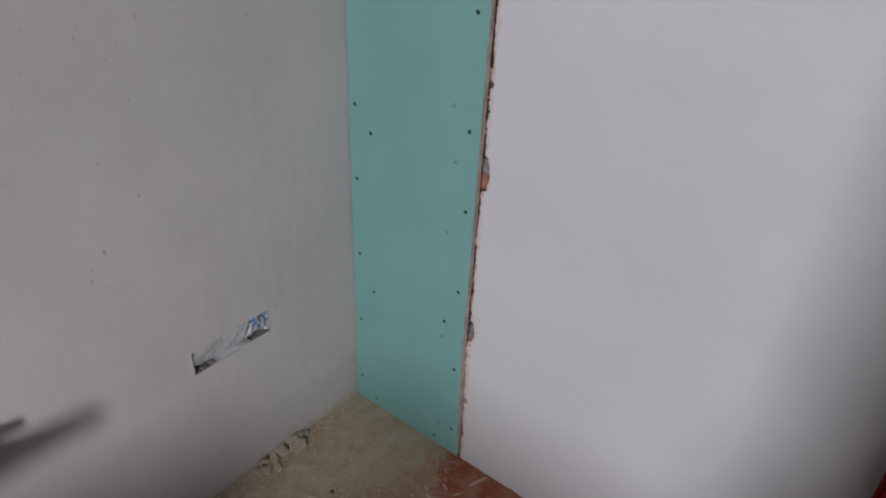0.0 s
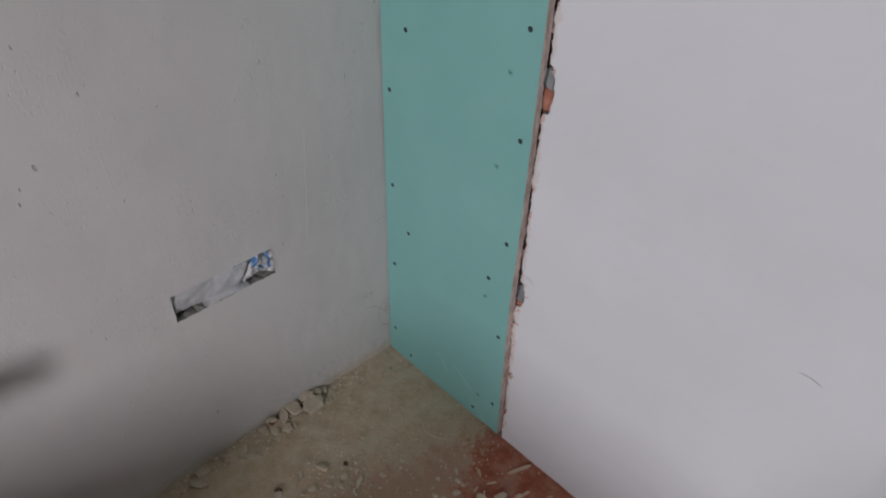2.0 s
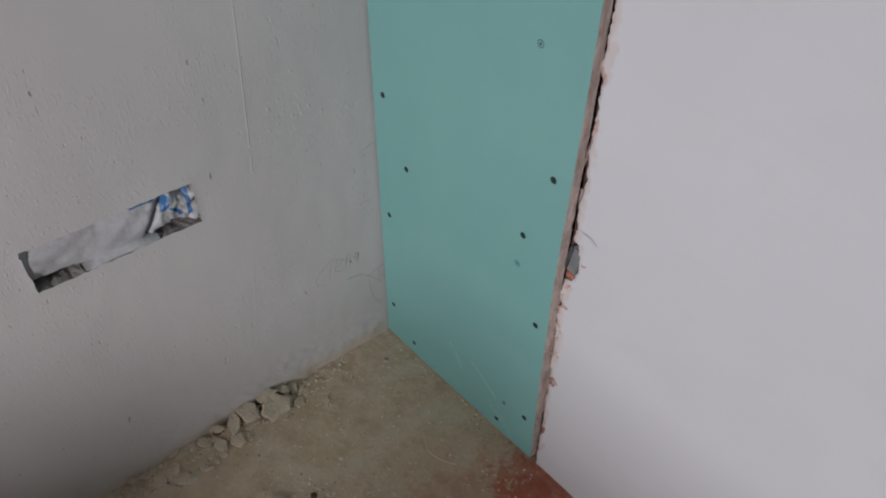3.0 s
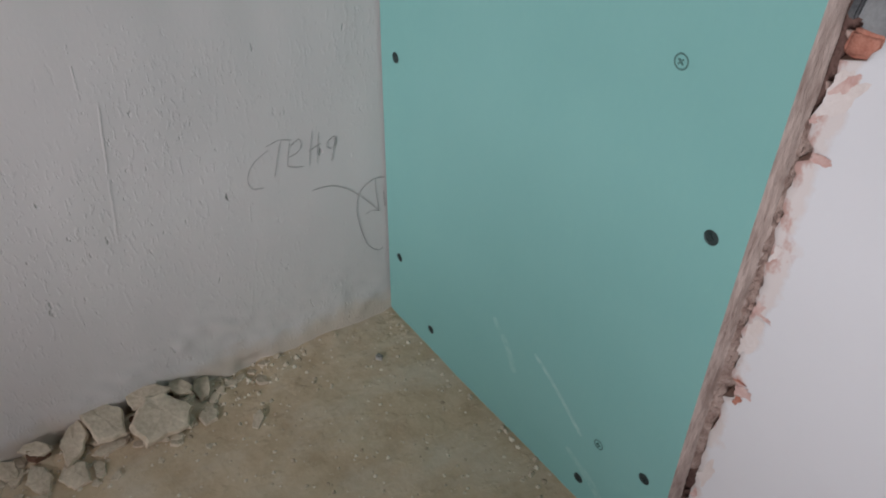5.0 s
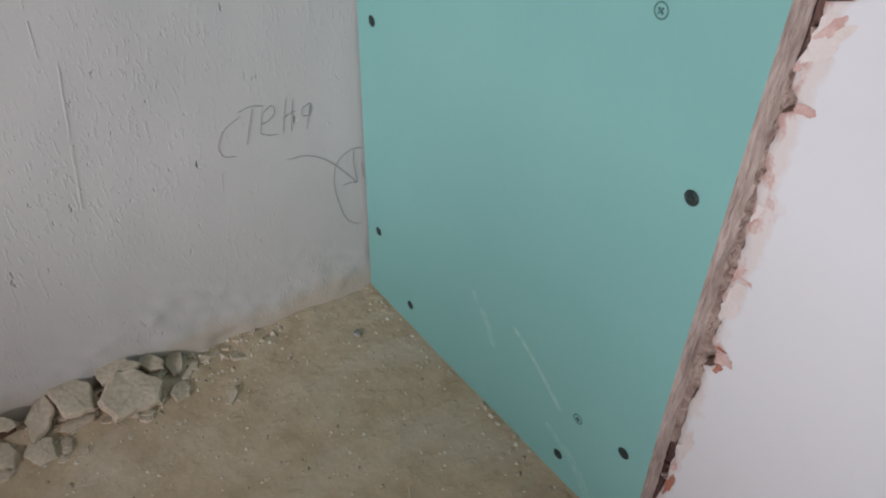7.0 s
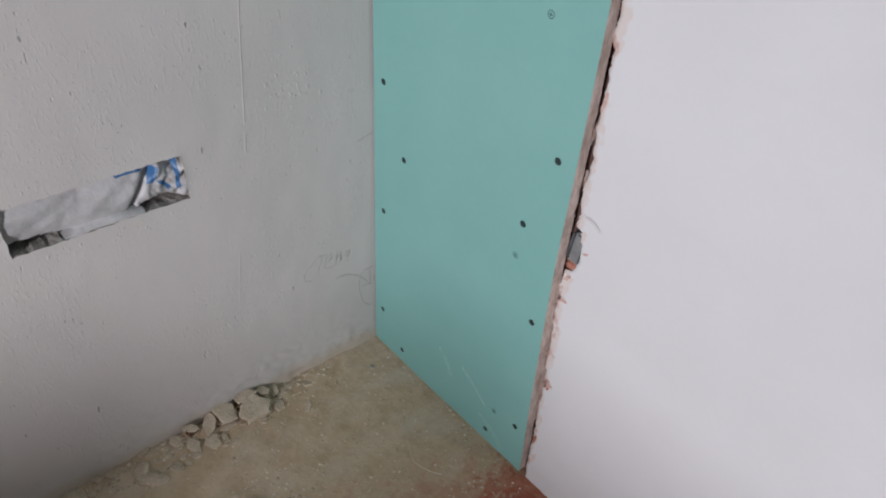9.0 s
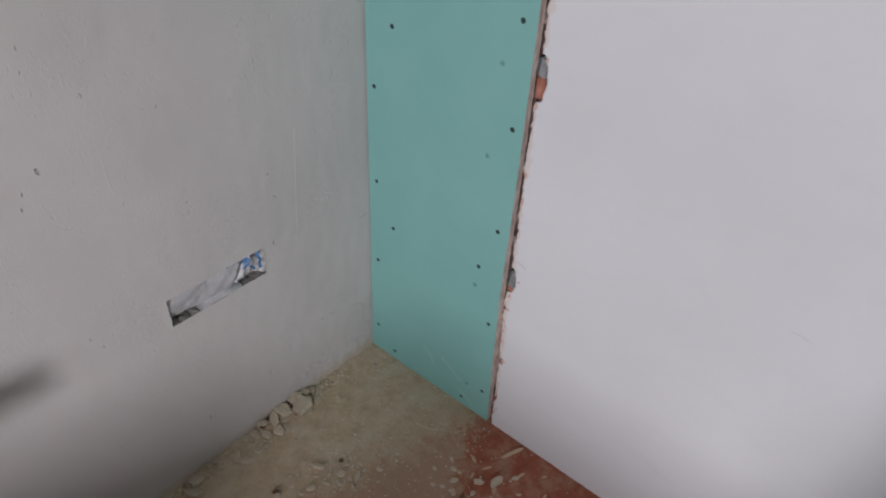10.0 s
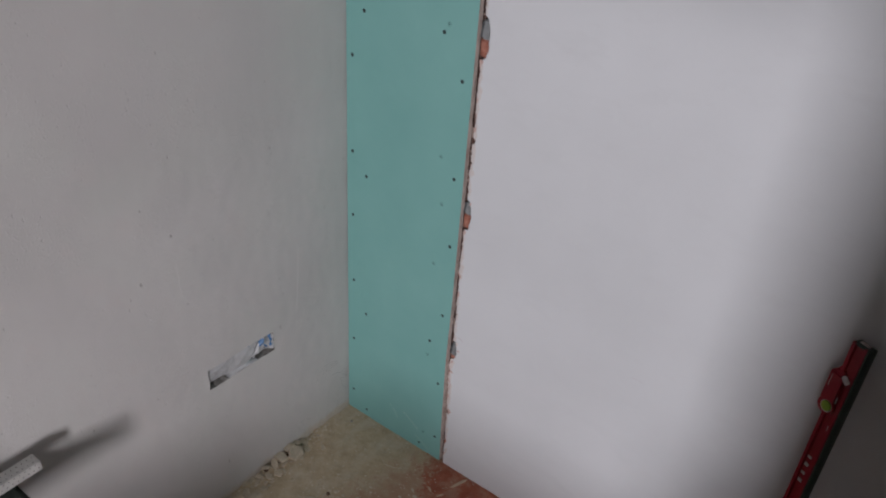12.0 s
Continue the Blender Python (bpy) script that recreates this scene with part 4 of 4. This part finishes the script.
def crumbs():
    """Fine crumbs: thick along the wall foot and in the swept heap, thin elsewhere."""
    rng = random.Random(21)
    verts, faces = [], []
    shape = [(1, 0, 0.1), (0.3, 0.9, 0), (-0.8, 0.55, 0.1), (-0.75, -0.6, 0), (0.35, -0.9, 0.15), (0.1, 0.05, 0.85)]
    tris = [(0, 1, 5), (1, 2, 5), (2, 3, 5), (3, 4, 5), (4, 0, 5)]
    for k in range(4800):
        if k < 1000:
            y = -rng.uniform(0.12, 0.75)
            x = SKEW * y + abs(rng.gauss(0.012, 0.026))
        elif k < 1350:
            x, y = rng.gauss(0.225, 0.05), rng.gauss(-0.365, 0.06)
        elif k < 1600:
            x, y = rng.gauss(0.50, 0.06), -abs(rng.gauss(0.16, 0.06))
            if k % 3:
                continue
        elif k < 1750:
            x, y = rng.uniform(0.0, 0.4), -abs(rng.gauss(0.0, 0.012)) - 0.002
        else:
            x, y = rng.uniform(-0.02, 0.9 if k < 3000 else 0.45), -rng.uniform(0.01, 0.85 if k < 3000 else 0.4)
        r = (0.0006 + 0.0034 * rng.random() ** 3) * (0.7 if k >= 1750 else 1.0)
        turn, z, n = rng.random() * 6.28, floor_height(x, y) - 0.0003, len(verts)
        c, s = math.cos(turn), math.sin(turn)
        for a, b, h in shape:
            j = rng.uniform(0.7, 1.25)
            verts.append((x + r * j * (a * c - b * s), y + r * j * (a * s + b * c), z + r * h * rng.uniform(0.6, 1.2)))
        faces += [tuple(n + i for i in f) for f in tris]
    me = bpy.data.meshes.new("plaster_crumbs")
    me.from_pydata(verts, [], faces)
    me.materials.append(CRUMB)
    tagged(new("plaster_crumbs", me), "fine plaster crumbs and grit scattered on the floor", "crumbs", kind="stuff")


crumbs()


# ---- the red spirit level leaning on the white wall ----
def spirit_level():
    length, wide, deep = 1.062, 0.039, 0.022
    base = new("spirit_level")
    tagged(base, "red spirit level with a lime vial leaning on the white wall", "spirit level")
    bm = bmesh.new()
    box(bm, -wide / 2, wide / 2 - 0.004, -deep / 2 + 0.004, deep / 2 - 0.004, 0.006, length - 0.005, 0.002)
    for x0, x1 in ((-wide / 2, -wide / 2 + 0.009), (wide / 2 - 0.013, wide / 2 - 0.004)):
        box(bm, x0, x1, -deep / 2, deep / 2, 0.005, length - 0.004, 0.0015)
    part("body", bm, RED_PAINT, base, "red painted aluminium body")
    # measuring side turned from the light, its shade put into the colour
    bm = bmesh.new()
    box(bm, wide / 2 - 0.0038, wide / 2, -deep / 2 - 0.001, deep / 2 + 0.001, 0.005, length - 0.004, 0.001)
    part("measuring_edge", bm, SHADE_EDGE_AND_CAP, base, "milled measuring edge, coloured dark for its shade")
    for z0, z1 in ((0.0, 0.012), (length - 0.012, length)):
        bm = bmesh.new()
        box(bm, -wide / 2 + 0.0005, wide / 2 - 0.0005, -deep / 2 + 0.0005, deep / 2 - 0.0005, z0 + 0.002, z1 - 0.002, 0.003)
        cap = part("end_cap", bm, SHADE_EDGE_AND_CAP, base)
        bm = bmesh.new()
        box(bm, -wide / 2 + 0.008, wide / 2 - 0.007, -deep / 2 + 0.005, deep / 2 - 0.005, z0 + 0.001, z1 - 0.001, 0.0015)
        part("cap_insert", bm, PALE_PRINT_AND_GLINT, cap, "pale insert of the end cap")
    bm = bmesh.new()
    box(bm, -wide / 2 - 0.018, 0.004, -deep / 2 - 0.003, deep / 2 + 0.002, 0.900, 0.983, 0.007)
    bmesh.ops.create_cone(bm, cap_ends=True, segments=28, radius1=0.0190, radius2=0.0190, depth=deep + 0.004, matrix=Matrix.Translation((-wide / 2 + 0.004, -0.0005, 0.902)) @ Matrix.Rotation(radians(90), 4, "X"))
    box(bm, -wide / 2 - 0.007, 0.002, -deep / 2 - 0.001, deep / 2 + 0.001, 0.976, 0.998, 0.008)
    block = part("vial_block", bm, RED_PAINT, base, "raised red vial housing")
    bm = bmesh.new()
    bmesh.ops.create_cone(bm, cap_ends=True, segments=28, radius1=0.0118, radius2=0.0108, depth=0.005, matrix=Matrix.Translation((-wide / 2 + 0.007, -deep / 2 - 0.003, 0.903)) @ Matrix.Rotation(radians(90), 4, "X"))
    part("vial", bm, VIAL, block, "lime green bubble vial")
    bm = bmesh.new()
    bmesh.ops.create_cone(bm, cap_ends=True, segments=28, radius1=0.0132, radius2=0.0132, depth=0.0022, matrix=Matrix.Translation((-wide / 2 + 0.0065, -deep / 2 - 0.0025, 0.902)) @ Matrix.Rotation(radians(90), 4, "X"))
    part("vial_rim", bm, PALE_PRINT_AND_GLINT, block, "dusty pale rim round the vial")
    # thin pale bars that draw glints on the housing and body
    for z0, z1, x in ((0.918, 0.935, 0.001), (0.944, 0.972, -0.028), (0.850, 0.862, 0.004), (0.812, 0.820, -0.012)):
        bm = bmesh.new()
        box(bm, x, x + 0.0014, -deep / 2 - 0.0036 if z0 > 0.9 else -deep / 2 + 0.003, -deep / 2 - 0.002 if z0 > 0.9 else -deep / 2 + 0.0045, z0, z1, 0.0003)
        part("glint", bm, PALE_PRINT_AND_GLINT, base, "pale bar painted as a glint on the level")
    bm = bmesh.new()
    box(bm, -0.009, 0.009, -deep / 2 - 0.0042, -deep / 2 - 0.0015, 0.972, 0.985, 0.002, Matrix.Translation((0, 0, 0.975)) @ Matrix.Rotation(radians(38), 4, "Y") @ Matrix.Translation((0, 0, -0.975)))
    part("window", bm, PALE_PRINT_AND_GLINT, block, "small pale sight window")
    for i in range(4):
        bm = bmesh.new()
        z = 0.70 + 0.022 * i
        box(bm, -0.009, 0.001, -deep / 2 + 0.0028, -deep / 2 + 0.0038, z, z + 0.009 - 0.002 * (i % 2), 0.0003)
        part("print_bar", bm, PALE_PRINT_AND_GLINT, base, "pale printed bar")
    foot, top = Vector((1.380, -0.120, 0.004)), Vector((1.349, -0.030, 1.064))
    right = Vector((math.cos(radians(-35)), math.sin(radians(-35)), 0))
    up = (top - foot).normalized()
    right = (right - up * right.dot(up)).normalized()
    back = up.cross(right)
    base.matrix_basis = Matrix(((right.x, back.x, up.x, foot.x), (right.y, back.y, up.y, foot.y), (right.z, back.z, up.z, foot.z), (0, 0, 0, 1)))


spirit_level()


# ---- the white perforated profile on a dark stool ----
def perforated_profile():
    y1, y0, x0, x1, z0, z1 = -0.998, -1.66, 0.003, 0.034, 0.617, 0.642
    bm = bmesh.new()
    box(bm, x1 - 0.0015, x1, y0, y1, z0, z1, 0.0005)
    box(bm, x0, x1 - 0.0016, y0, y1, z1 - 0.0016, z1, 0.0005)
    box(bm, x0, x0 + 0.0015, y0, y1, z0, z1 - 0.0018, 0.0005)
    ob = mesh_object("perforated_profile", bm, WHITE_METAL)
    tagged(ob, "white perforated metal profile lying on a dark green stool", "metal profile")
    # solid dark discs stand for the holes, their shade in the colour
    for i in range(34):
        for row in (0, 1):
            for side in (0, 1):
                hole = bmesh.new()
                y = y1 - 0.006 - 0.011 * i - 0.0055 * row
                if side:
                    bmesh.ops.create_cone(hole, cap_ends=True, segments=8, radius1=0.0014, radius2=0.0014, depth=0.0012, matrix=Matrix.Translation((x1, y, z0 + 0.009 + 0.012 * row)) @ Matrix.Rotation(radians(90), 4, "Y"))
                else:
                    bmesh.ops.create_cone(hole, cap_ends=True, segments=8, radius1=0.0014, radius2=0.0014, depth=0.0012, matrix=Matrix.Translation((x0 + 0.010 + 0.014 * row, y, z1)))
                part("perforation", hole, HOLE_DARK, ob)
    stool = new("step_stool")
    tagged(stool, "dark green plastic step stool standing by the plaster wall", "stool")
    bm = bmesh.new()
    box(bm, 0.0, 0.175, -1.66, -1.05, 0.572, 0.6155, 0.010)
    part("seat", bm, CRATE, stool)
    for x in (0.022, 0.153):
        for y in (-1.635, -1.38):
            bm = bmesh.new()
            box(bm, x - 0.02, x + 0.02, y - 0.02, y + 0.02, 0.002, 0.573, 0.005)
            part("leg", bm, CRATE, stool)


perforated_profile()
